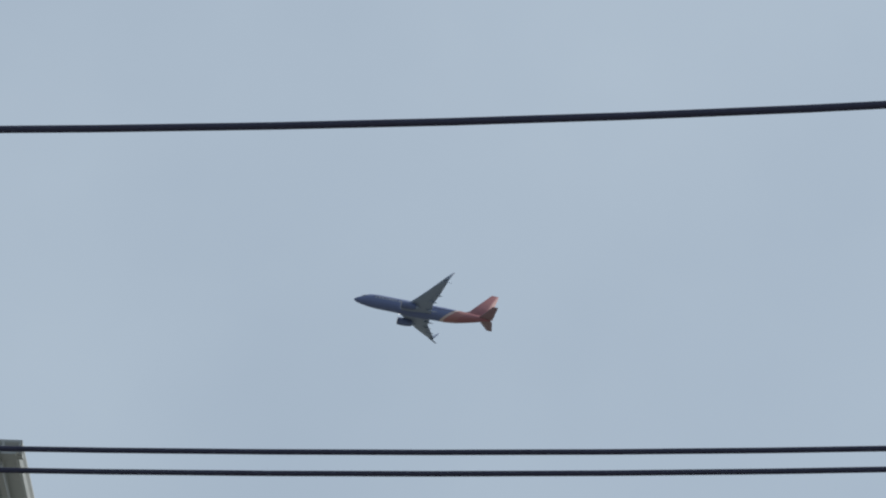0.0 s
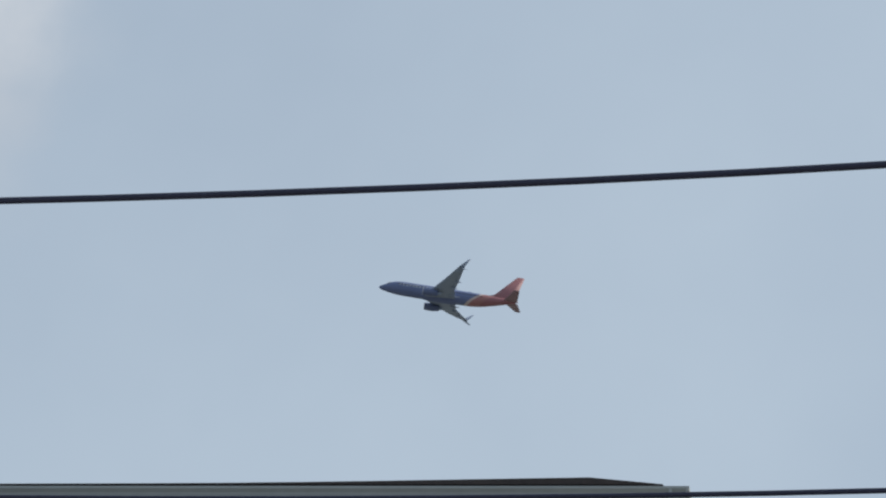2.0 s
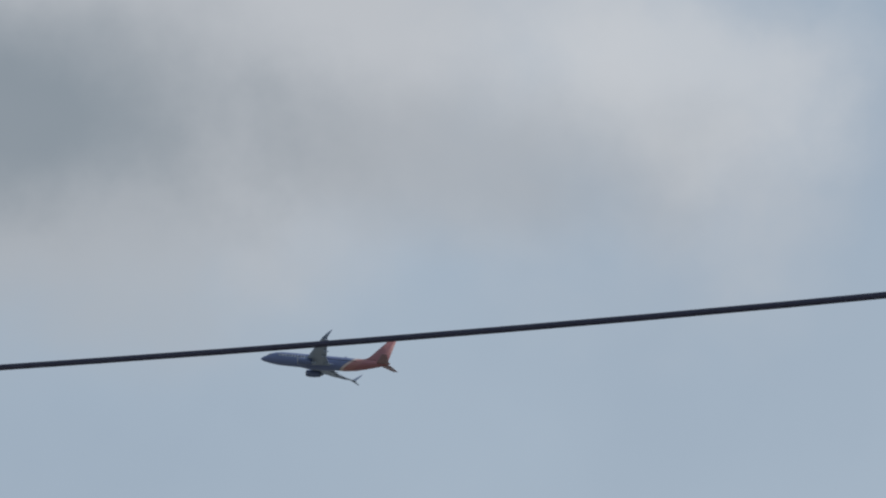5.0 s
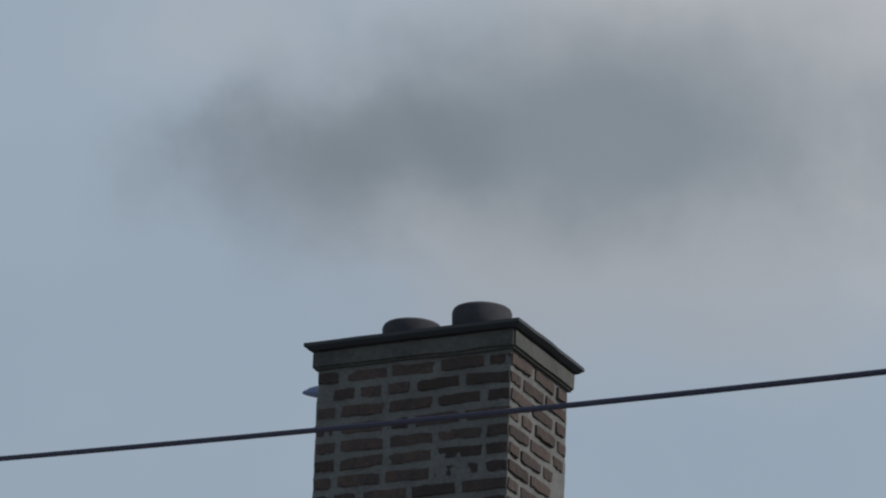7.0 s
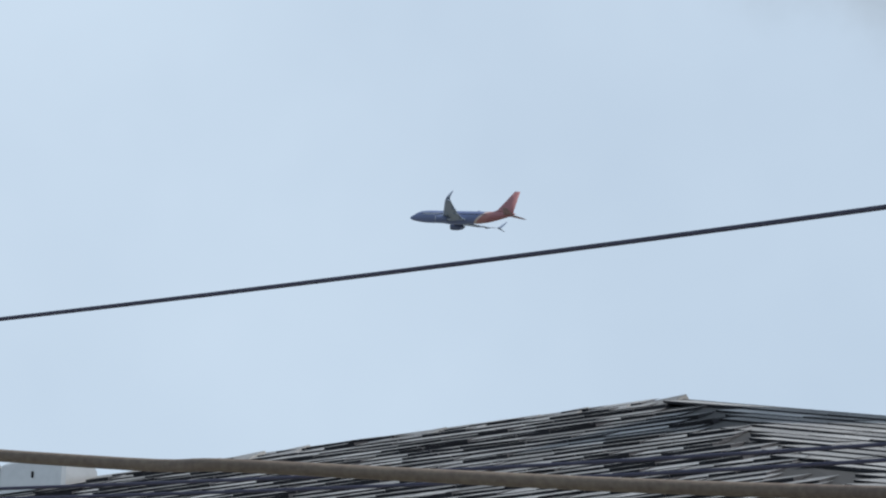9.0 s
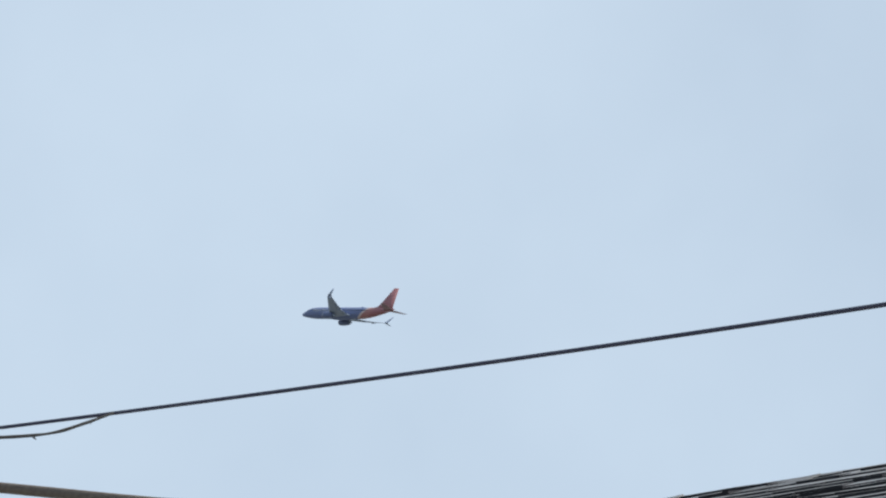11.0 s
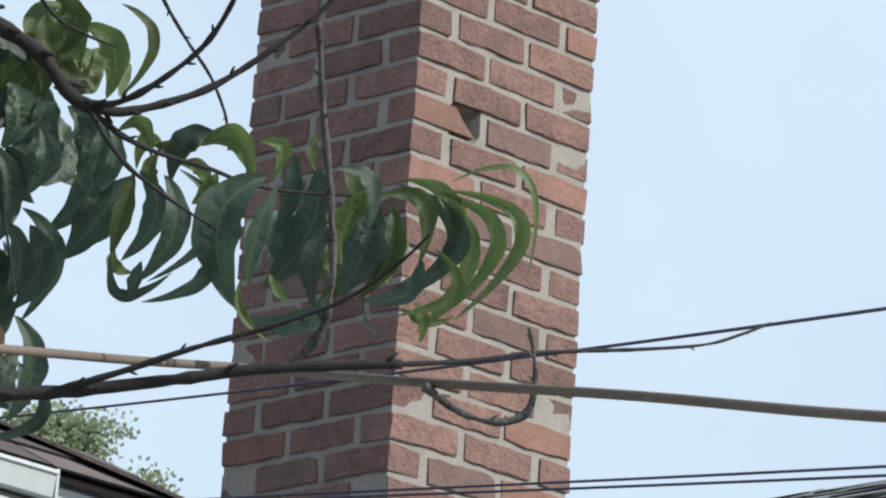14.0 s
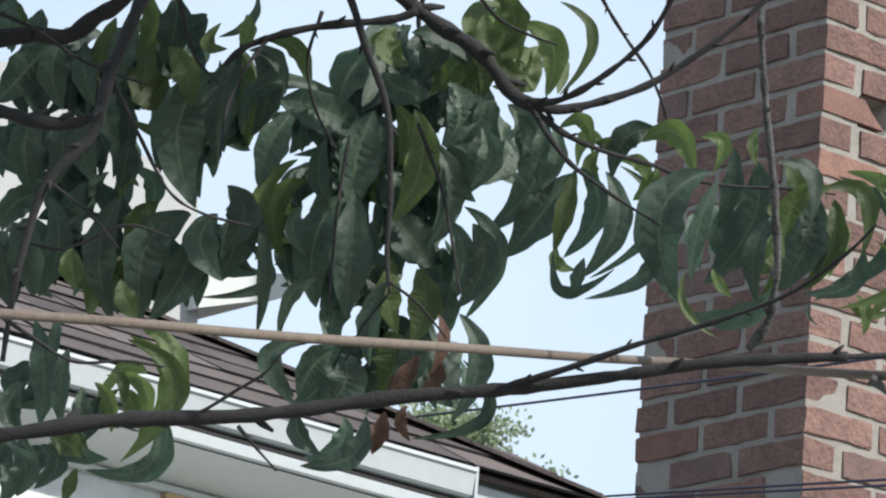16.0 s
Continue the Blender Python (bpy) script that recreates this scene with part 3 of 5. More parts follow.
def grey_roof_house():
    t = thing("grey_roof_house", "brick house under a worn grey asphalt shingle hip roof", "house")
    ax, ay, az = -10.464, 17.806, 7.575
    s = 0.46
    # front slope: ridge runs along x, hip falls to the front
    eave_y = 12.6
    ze = az + s * (eave_y - ay)
    hip = Vector((1.0, -1.25, -s * 1.25))
    k = (ay - eave_y) / 1.25
    corner = Vector((ax, ay, az)) + hip * k
    left = -24.0
    wall = part("wall", box(bmesh.new(), (left + 0.5, eave_y + 0.5, 0), (corner.x - 0.5, 23.5, ze - 0.05)), M_WALLBRICK, t)
    bm = bmesh.new()
    slab(bm, [(left, eave_y, ze), tuple(corner), (ax, ay, az), (left, ay, az)], (0, 0, -0.12))
    part("front_slope", bm, M_FELT, t)
    # low side slope behind the hip, on which the stack stands
    top = Vector((1.638, -0.674, -0.472))
    e1 = Vector((ax, ay, az)) + top * 3.6
    bm = bmesh.new()
    slab(bm, [(ax, ay, az), tuple(Vector((ax, ay, az)) + hip * k), tuple(e1)], (0, 0, -0.1))
    part("side_slope", bm, M_FELT, t)
    bm = bmesh.new()
    slab(bm, [(left, ay + 0.02, az - 0.02), (ax, ay + 0.02, az - 0.02), (e1.x, e1.y + 0.02, e1.z - 0.02), (e1.x, 23.9, 4.4), (left, 23.9, 4.4)], (0, 0, -0.1))
    part("back_slope", bm, M_FELT, t)
    up = Vector((0, 1, s)).normalized()
    run = math.hypot(ay - eave_y, az - ze)

    def on_front(u, v):
        y = v / run * (ay - eave_y)
        return left + u < corner.x - 0.05 - y / (ay - eave_y) * (corner.x - ax) and v < run + 0.05
    shingles(t, M_SHINGLE, (left, eave_y, ze), (1, 0, 0), up, corner.x - left, int(run / 0.135) + 1, 0.135, (0.12, 0.32), 0.016, 3, on_front)
    a2 = (Vector((e1.x, e1.y, e1.z)) - Vector((ax, ay, az))).normalized()
    nrm = a2.cross(hip).normalized()
    d2 = nrm.cross(a2).normalized()
    if d2.dot(hip) > 0:
        d2 = -d2
    depth = 4.0
    hl = hip.normalized()
    ha, hd = hl.dot(a2), -hl.dot(d2)

    def on_side(u, v):
        below = depth - v
        return u > below * ha / hd + 0.03 and below > 0.0 and u < (e1 - Vector((ax, ay, az))).length
    shingles(t, M_SHINGLE, Vector((ax, ay, az)) - d2 * depth, a2, d2, 6.3, int(depth / 0.135), 0.135, (0.2, 0.7), 0.011, 4, on_side)
    # ridge caps, piece by piece
    bm = bmesh.new()
    slab(bm, [(0, -0.13, -0.05), (0, 0, 0.02), (0, 0.13, -0.06), (-0.27, 0.13, -0.062), (-0.27, 0, 0.008), (-0.27, -0.13, -0.058)], (0, 0, -0.012))
    cap = mesh_of("ridge_cap", bm, M_SHINGLE)
    rnd = random.Random(8)
    x = ax + 0.02
    while x > left + 0.3:
        c = new("ridge_cap", cap)
        c.parent = t
        c.matrix_basis = pose(x, ay, az + rnd.uniform(-0.004, 0.006), rnd.uniform(-2, 2), rnd.uniform(-1, 1), rnd.uniform(-1, 1))
        x -= 0.25
    return s, ay, az


def roof_vent(s, ay, az):
    t = thing("roof_vent", "low galvanised metal roof vent on the shingled ridge", "roof vent")
    y, z = ay - 0.1, az - 0.03
    prof = [(-0.14, -0.06), (-0.14, 0.05), (-0.125, 0.085), (-0.09, 0.105), (0.1, 0.11), (0.14, 0.08), (0.14, -0.05)]
    bm = bmesh.new()
    loft(bm, [[(x, y + py * k, z + pz * k) for py, pz in prof] for x, k in ((-14.07, 0.9), (-14.05, 1.0), (-13.72, 1.0), (-13.69, 0.97), (-13.675, 0.86))])
    part("hood", bm, M_METAL, t, "bright galvanised hood with a rolled edge", False)
    bm = bmesh.new()
    rings = []
    for k in range(8):
        f = k / 7
        r = math.sin(math.pi * (0.16 + 0.42 * f))
        rings.append([(-14.4 + 0.325 * f, y + py * 0.9, z + (pz if pz < 0 else pz * 0.95 * r)) for py, pz in prof])
    loft(bm, rings)
    part("side_hood", bm, M_METAL_DULL, t, "duller rounded side hood", True)
    part("strap", box(bmesh.new(), (-13.86, y - 0.148, z + 0.0), (-13.855, y - 0.139, z + 0.03)), M_DARK, t)
    c = thing("vent_pipe_cap", "dark ribbed metal cap of a vent pipe", "vent pipe")
    bm = bmesh.new()
    cx, cy, cz = -14.4, ay + 0.12, az - 0.06
    prof = ((0.04, -0.2), (0.04, 0.14), (0.085, 0.15), (0.09, 0.19), (0.085, 0.225), (0.03, 0.235))
    loft(bm, [[(cx + r * math.cos(k * math.pi / 8), cy + r * math.sin(k * math.pi / 8), cz + h) for k in range(16)] for r, h in prof])
    part("cap", bm, M_CAPSHEET, c, "", True)


roof_vent(*grey_roof_house())


def sage_house():
    t = thing("grey_green_house", "tall house with grey-green eaves, gutter and soffit", "house")
    cx, cy, cz = -1.871, 22.855, 8.678      # outer corner of the gutter's lip
    left, back = -16.0, 34.0
    wl = part("wall", box(bmesh.new(), (left, cy + 0.56, 0), (cx - 0.56, back, cz - 0.2)), M_SAGE_DEEP, t, "dull grey-green boarded wall")
    bm = bmesh.new()
    prof = [(0.0, 0.0), (0.0, -0.012), (0.012, -0.03), (0.02, -0.062), (0.034, -0.07), (0.1, -0.07), (0.1, 0.0), (0.085, 0.0), (0.085, -0.055), (0.03, -0.055), (0.012, -0.012), (0.012, 0.0)]
    loft(bm, [[(x, cy + py, cz + pz) for py, pz in prof] for x in (left, (left + cx) / 2, cx - 0.0)])
    part("front_gutter", bm, M_SAGE, t, "pale grey-green metal gutter")
    bm = bmesh.new()
    loft(bm, [[(cx - py, y, cz + pz - 0.002) for py, pz in prof] for y in (cy + 0.001, cy + 2, back)])
    part("side_gutter", bm, M_SAGE, t, "pale grey-green metal gutter")
    bm = bmesh.new()
    box(bm, (left, cy + 0.1, cz - 0.125), (cx - 0.1, cy + 0.13, cz + 0.01))
    part("front_fascia", bm, M_SAGE, t)
    bm = bmesh.new()
    box(bm, (cx - 0.13, cy + 0.131, cz - 0.125), (cx - 0.1, back, cz + 0.01))
    part("side_fascia", bm, M_SAGE, t)
    for k in range(5):
        y = cy + 0.135 + k * 0.085
        part("soffit_board", box(bmesh.new(), (left, y, cz - 0.118 - 0.003 * (k % 2)), (cx - 0.131 - 0.0, y + 0.079, cz - 0.1), 0.003), M_SAGE_DEEP, t)
    bm = bmesh.new()
    box(bm, (cx - 0.56, cy + 0.57, cz - 0.118), (cx - 0.131, back, cz - 0.1))
    part("side_soffit", bm, M_SAGE_DEEP, t)
    bm = bmesh.new()
    box(bm, (left, cy + 0.535, cz - 0.33), (cx - 0.535, cy + 0.56, cz - 0.12), 0.004)
    part("frieze_board", bm, M_SAGE, t)
    bm = bmesh.new()
    box(bm, (cx - 0.6, cy + 0.525, cz - 3.5), (cx - 0.53, cy + 0.6, cz - 0.12), 0.004)
    part("corner_board", bm, M_SAGE, t)
    # hip roof of low pitch, its shingle edge showing over the gutter
    bm = bmesh.new()
    ex, ey, ez = cx - 0.09, cy + 0.05, cz + 0.012
    rx, ry, rz = cx - 5.6, cy + 5.6, cz + 0.012 + 1.35
    slab(bm, [(left, ey, ez), (ex, ey, ez), (rx, ry, rz), (left, ry, rz)], (0, 0, -0.02))
    slab(bm, [(ex, ey, ez), (ex, back, ez), (rx, back, rz), (rx, ry, rz)], (0, 0, -0.02))
    part("roof", bm, M_FELT, t)
    bm = bmesh.new()
    rings = []
    for k in range(13):
        f = k / 12
        x = ex - 4.4 + 4.36 * f
        h = 0.002 + 0.036 * (f / 0.93) ** 2 + 0.002 * math.sin(9 * f) if f < 0.93 else 0.03 if f < 1 else 0.004
        rings.append([(x, ey - 0.03, ez + 0.002), (x, ey - 0.028, ez + h), (x, ey + 0.06, ez + h + 0.003), (x, ey + 0.06, ez + 0.002)])
    loft(bm, rings)
    part("shingle_lip", bm, M_SHINGLE_BROWN, t, "curled dark shingle edge over the gutter")
    up = Vector((0, 5.55, 1.35)).normalized()
    shingles(t, M_SHINGLE_BROWN, (left, ey - 0.02, ez), (1, 0, 0), up, ex - left, 12, 0.13, (0.5, 1.6), 0.006, 6, lambda u, v: left + u < ex - v * 0.97 - 0.04)


sage_house()


def white_house():
    t = thing("white_house", "white-trimmed house with brown shingle hip roof, gutter and dormer", "house")
    gx, gz = -7.235, 3.925                # lip of the gutter
    y0, y1, yc = -2.0, 6.037, 6.47
    zc = gz + 0.035
    part("wall", box(bmesh.new(), (-15.0, y0, 0), (gx - 0.185, yc - 0.4, gz - 0.149)), M_SIDING, t)
    bm = bmesh.new()
    prof = [(0.0, 0.0), (0.002, -0.008), (-0.004, -0.012), (-0.01, -0.055), (-0.016, -0.06), (-0.105, -0.062), (-0.105, 0.0), (-0.098, 0.0), (-0.098, -0.055), (-0.02, -0.05), (-0.012, -0.01), (-0.008, 0.0)]
    loft(bm, [[(gx + px, y, gz + pz) for px, pz in prof] for y in (y0, 2.0, y1)])
    part("gutter", bm, M_WHITE, t, "white metal gutter with a rolled lip")
    part("gutter_end", box(bmesh.new(), (gx - 0.105, y1 + 0.001, gz - 0.066), (gx - 0.004, y1 + 0.008, gz + 0.004)), M_WHITE, t)
    # solid dark strip standing in for the shade under the gutter
    part("shadow_gap", box(bmesh.new(), (gx - 0.118, y0, gz - 0.077), (gx - 0.025, y1 - 0.004, gz - 0.0665)), M_DARK, t, "dark strip painting the shade under the gutter")
    part("fascia", box(bmesh.new(), (gx - 0.145, y0, gz - 0.12), (gx - 0.106, yc - 0.02, gz + 0.015), 0.004), M_WHITE, t)
    part("lower_trim", box(bmesh.new(), (gx - 0.135, y0, gz - 0.105), (gx - 0.012, y1 + 0.0, gz - 0.078), 0.004), M_WHITE, t)
    bm = bmesh.new()
    rings = []
    for y in (y0, 2.0, yc - 0.05):
        rings.append([(gx - 0.02 - 0.15 * k / 5, y, gz - 0.108 - 0.022 * math.sin(k / 5 * math.pi / 2) - 0.018 * (k / 5) ** 2) for k in range(6)] + [(gx - 0.17, y, gz - 0.128), (gx - 0.06, y, gz - 0.1065)])
    loft(bm, rings)
    part("soffit", bm, M_SOFFIT, t, "pale grey soffit panel")
    for k in range(14):
        z = gz - 0.275 - 0.11 * k
        bm = bmesh.new()
        slab(bm, [(gx - 0.166, y0, z), (gx - 0.166, yc - 0.39, z), (gx - 0.18, yc - 0.39, z + 0.115), (gx - 0.18, y0, z + 0.115)], (-0.012, 0, 0))
        part("siding_board", bm, M_SIDING, t)
    part("frieze", box(bmesh.new(), (gx - 0.184, y0, gz - 0.164), (gx - 0.158, yc - 0.38, gz - 0.149), 0.003), M_SOFFIT, t)
    part("tan_patch", box(bmesh.new(), (gx - 0.184, 5.4, gz - 0.195), (gx - 0.16, 5.55, gz - 0.165)), material("raw_tan_timber", (0.5, 0.36, 0.2), 0.8), t, "strip of raw tan timber")
    # hip roof, half pitch
    s = 0.5
    ex, ez = gx - 0.055, gz + 0.008
    top = 3.4
    bm = bmesh.new()
    slab(bm, [(ex, y0, ez), (ex, yc, ez), (ex - top, yc - top, ez + s * top), (ex - top, y0, ez + s * top)], (0, 0, -0.012))
    slab(bm, [(ex, yc, ez), (-15.3, yc, ez), (-15.3 + top, yc - top, ez + s * top), (ex - top, yc - top, ez + s * top)], (0, 0, -0.03))
    part("roof_deck", bm, M_SHINGLE_BROWN, t)
    part("end_fascia", box(bmesh.new(), (gx - 0.1, y1 + 0.009, gz - 0.09), (gx - 0.07, yc - 0.03, gz - 0.01), 0.003), M_WHITE, t)
    part("end_soffit", box(bmesh.new(), (gx - 0.5, y1 + 0.02, gz - 0.1), (gx - 0.101, yc - 0.03, gz - 0.085), 0.003), M_SOFFIT, t)
    up = Vector((-1, 0, s)).normalized()
    shingles(t, M_SHINGLE_BROWN, (ex + 0.03, y0, ez + 0.0), (0, 1, 0), up, yc - y0, 26, 0.135, (0.25, 0.5), 0.009, 21, lambda u, v: y0 + u < yc - v * 0.894 - 0.02)
    # hip caps, piece by piece
    bm = bmesh.new()
    w, n, q = Vector((0.1, -0.1, -0.006)), Vector((0, 0, 0.022)), Vector((-0.2, -0.2, s * 0.2))
    slab(bm, [-w, n, w, q + w, q + n * 0.5, q - w], (0, 0, -0.008))
    cap = mesh_of("hip_cap", bm, M_SHINGLE_BROWN)
    for k in range(18):
        a = 0.02 + k * 0.19
        c = new("hip_cap", cap)
        c.parent = t
        c.location = (ex - a, yc - a, ez + s * a)
    # dormer behind: white gable wall, grey eave
    d = part("dormer", slab(bmesh.new(), [(-9.315, 6.881, 4.668), (-9.315, 6.836, 5.073), (-9.315, 6.799, 5.081), (-9.315, 6.616, 5.156), (-9.315, 6.311, 5.268), (-9.315, 5.809, 5.212), (-9.315, 5.910, 4.440)], (-1.6, 0, 0)), M_CLAD, t, "white clad gable wall of the dormer")
    part("dormer_eave", slab(bmesh.new(), [(-9.265, 6.822, 4.878), (-9.265, 7.115, 4.939), (-9.265, 7.135, 4.923), (-9.265, 7.086, 4.871), (-9.265, 6.832, 4.784)], (-1.6, 0, 0)), M_SOFFIT, d, "grey underside of the dormer's eave")


white_house()


# ---- cables ----
def cable(name, label, fn, xs, r, mat, group="", thin=0.72):
    bm = bmesh.new()
    tube(bm, [Vector(fn(x)) for x in xs], r, thin * r, 8)
    return tagged(part(name, bm, mat, None, "", True), label, "cable", group)


def span(a, b, n):
    return [a + (b - a) * i / n for i in range(n + 1)]


XS = span(2.2, -9.6, 60)
cable("service_cable", "single black overhead service cable sagging across the yards", lambda x: (x, 5.1 - 0.232 * x, 8.952459e-06 * x ** 5 + 0.0002659052 * x ** 4 + 0.003206722 * x ** 3 + 0.02309944 * x ** 2 + -0.02523839 * x ** 1 + 3.561415 * x ** 0), XS, 0.0051, M_WIRE, thin=0.56)
cable("telephone_cable", "thin black overhead cable of a parallel pair", lambda x: (x, 5.5 - 0.2 * x, 0.0008316341 * x ** 3 + 0.01714674 * x ** 2 + -0.02851566 * x ** 1 + 3.300465 * x ** 0), XS, 0.0037, M_WIRE, "parallel pair of cables")
cable("telephone_cable", "thin black overhead cable of a parallel pair", lambda x: (x, 5.5 - 0.2 * x, 0.0008780604 * x ** 3 + 0.01797689 * x ** 2 + -0.02695364 * x ** 1 + 3.274154 * x ** 0), XS, 0.0037, M_WIRE, "parallel pair of cables")
TAN = glide([(-0.959, 2.953, 2.418), (-1.318, 3.070, 2.491), (-1.654, 3.173, 2.561), (-1.858, 3.169, 2.589), (-2.048, 3.162, 2.617), (-2.245, 3.143, 2.644), (-2.369, 3.177, 2.668), (-2.766, 3.227, 2.748), (-3.116, 3.298, 2.833), (-3.514, 3.377, 2.924), (-3.902, 3.513, 3.028), (-3.771, 3.241, 2.950), (-3.554, 2.887, 2.842), (-3.481, 2.609, 2.776), (-3.418, 2.372, 2.723), (-3.396, 2.237, 2.694), (-3.354, 2.040, 2.651)], 6)
bm = bmesh.new()
tube(bm, TAN, 0.006, 0.0045, 10)
tagged(part("tan_cable", bm, M_CABLE, None, "", True), "weathered tan round drop cable running to the white house", "cable")


# ---- peach tree ----
peach = thing("peach_tree", "peach tree with drooping glossy green curled leaves", "tree")


def bough(name, points, r0, r1, mat=M_BARK, knobs=0.35):
    bm = bmesh.new()
    line = glide(points, 7)
    tube(bm, line, r0, r1, 9, knobs)
    rnd = random.Random(len(points) * 7 + int(r0 * 1e5))
    # buds and spurs
    for i in range(3, len(line) - 2, 5):
        if r0 < 0.012 and rnd.random() < 0.75:
            way = (line[i + 1] - line[i - 1]).normalized()
            off = way.cross(Vector((rnd.uniform(-1, 1), rnd.uniform(-1, 1), rnd.uniform(-1, 1)))).normalized()
            r = r0 + (r1 - r0) * i / len(line)
            tube(bm, [line[i], line[i] + off * r * 1.4 + way * r, line[i] + off * r * 2.4 + way * r * 2.2], r * 0.8, r * 0.25, 5)
    part("branch", bm, mat, peach, "", True)
    LINES[name] = line


LINES = {}


def build_boughs():
    bough("low_bough", [(-4.188, 2.509, 2.745), (-4.118, 2.610, 2.766), (-4.051, 2.701, 2.785), (-3.981, 2.789, 2.810), (-3.892, 2.901, 2.828), (-3.798, 3.008, 2.857), (-3.722, 3.093, 2.874), (-3.642, 3.174, 2.895), (-3.581, 3.234, 2.912), (-3.520, 3.295, 2.922), (-3.479, 3.335, 2.927)], 0.0098, 0.0052)
    bough("low_tip", [(-3.491, 3.331, 2.927), (-3.458, 3.411, 2.946), (-3.440, 3.474, 2.967), (-3.426, 3.534, 2.982), (-3.397, 3.607, 2.998), (-3.372, 3.674, 3.016), (-3.364, 3.723, 3.039), (-3.363, 3.765, 3.061)], 0.0029, 0.0014)
    bough("upper_limb", [(-3.890, 2.857, 3.416), (-3.848, 2.922, 3.350), (-3.811, 2.974, 3.291), (-3.779, 3.004, 3.258), (-3.742, 3.038, 3.226), (-3.717, 3.063, 3.184), (-3.692, 3.074, 3.167)], 0.0098, 0.0069)
    bough("fork_up", [(-3.695, 3.068, 3.171), (-3.666, 3.085, 3.172), (-3.627, 3.103, 3.192), (-3.581, 3.121, 3.228), (-3.546, 3.123, 3.267), (-3.524, 3.116, 3.296)], 0.0046, 0.0023)
    bough("fork_right", [(-3.692, 3.074, 3.167), (-3.677, 3.103, 3.169), (-3.649, 3.140, 3.185), (-3.620, 3.175, 3.208), (-3.578, 3.212, 3.250), (-3.544, 3.241, 3.291), (-3.523, 3.258, 3.325)], 0.0052, 0.0023)
    bough("fork_down", [(-3.694, 3.071, 3.167), (-3.673, 3.079, 3.134), (-3.649, 3.091, 3.102), (-3.619, 3.106, 3.076), (-3.585, 3.124, 3.050), (-3.555, 3.136, 3.030)], 0.0035, 0.0014)
    bough("fork_leaf", [(-3.692, 3.074, 3.164), (-3.691, 3.118, 3.149), (-3.682, 3.166, 3.141), (-3.668, 3.217, 3.138), (-3.657, 3.265, 3.132), (-3.641, 3.315, 3.134), (-3.614, 3.372, 3.141), (-3.597, 3.421, 3.144)], 0.0035, 0.0012)
    bough("drop_limb", [(-3.723, 2.821, 3.255), (-3.713, 2.839, 3.221), (-3.707, 2.860, 3.172), (-3.699, 2.885, 3.117), (-3.705, 2.903, 3.039), (-3.713, 2.912, 2.972), (-3.711, 2.918, 2.932)], 0.0052, 0.0023)
    bough("grey_spur", [(-3.528, 3.242, 2.921), (-3.501, 3.242, 2.946), (-3.479, 3.229, 2.992), (-3.460, 3.201, 3.059), (-3.442, 3.166, 3.136), (-3.426, 3.141, 3.186), (-3.412, 3.121, 3.219)], 0.0050, 0.0027, M_BARK_PALE, 0.8)
    bough("slant_spur", [(-3.729, 3.084, 2.873), (-3.668, 3.120, 2.893), (-3.602, 3.158, 2.918), (-3.527, 3.203, 2.943), (-3.463, 3.235, 2.968), (-3.406, 3.254, 3.004), (-3.368, 3.256, 3.028)], 0.0040, 0.0014)
    bough("thin_high", [(-3.732, 3.169, 3.358), (-3.728, 3.192, 3.323), (-3.720, 3.220, 3.288), (-3.710, 3.247, 3.255), (-3.707, 3.270, 3.217), (-3.711, 3.276, 3.197)], 0.0023, 0.0014)
    bough("left_limb", [(-3.685, 2.601, 3.264), (-3.719, 2.590, 3.163), (-3.746, 2.576, 3.077), (-3.756, 2.570, 3.017), (-3.779, 2.539, 2.964), (-3.791, 2.528, 2.901), (-3.798, 2.524, 2.838), (-3.800, 2.522, 2.782)], 0.0078, 0.0026)
    bough("left_stub", [(-4.040, 2.683, 3.210), (-4.020, 2.712, 3.211), (-3.998, 2.730, 3.233), (-3.981, 2.745, 3.249), (-3.955, 2.758, 3.288)], 0.0092, 0.0075)
    bough("left_arm", [(-3.955, 2.512, 3.073), (-3.918, 2.569, 3.070), (-3.900, 2.599, 3.064), (-3.878, 2.631, 3.066), (-3.859, 2.650, 3.079)], 0.0081, 0.0052)
    bough("mid_arm", [(-3.941, 2.841, 3.178), (-3.916, 2.855, 3.211), (-3.895, 2.874, 3.227), (-3.859, 2.912, 3.244), (-3.809, 2.968, 3.257), (-3.788, 2.988, 3.268)], 0.0029, 0.0052)
    bough("under_spur", [(-3.866, 2.861, 2.804), (-3.857, 2.881, 2.783), (-3.847, 2.901, 2.763)], 0.0023, 0.0012)
    bough("dry_spur", [(-3.850, 2.897, 2.887), (-3.867, 2.891, 2.867), (-3.892, 2.876, 2.849), (-3.920, 2.857, 2.827), (-3.935, 2.848, 2.820)], 0.0012, 0.0023)
    bough("curl_twig", [(-3.461, 3.351, 2.905), (-3.440, 3.381, 2.883), (-3.414, 3.409, 2.874), (-3.390, 3.429, 2.885), (-3.379, 3.428, 2.916), (-3.375, 3.418, 2.949), (-3.375, 3.411, 2.969)], 0.0040, 0.0022, M_BARK_PALE, 0.8)
    bough("inner_one", [(-3.846, 3.047, 3.335), (-3.863, 3.051, 3.290), (-3.863, 3.069, 3.257), (-3.854, 3.097, 3.224), (-3.850, 3.121, 3.186)], 0.0029, 0.0012)
    bough("inner_two", [(-3.895, 2.875, 3.225), (-3.891, 2.846, 3.182), (-3.885, 2.824, 3.131), (-3.871, 2.812, 3.077)], 0.0023, 0.0012)
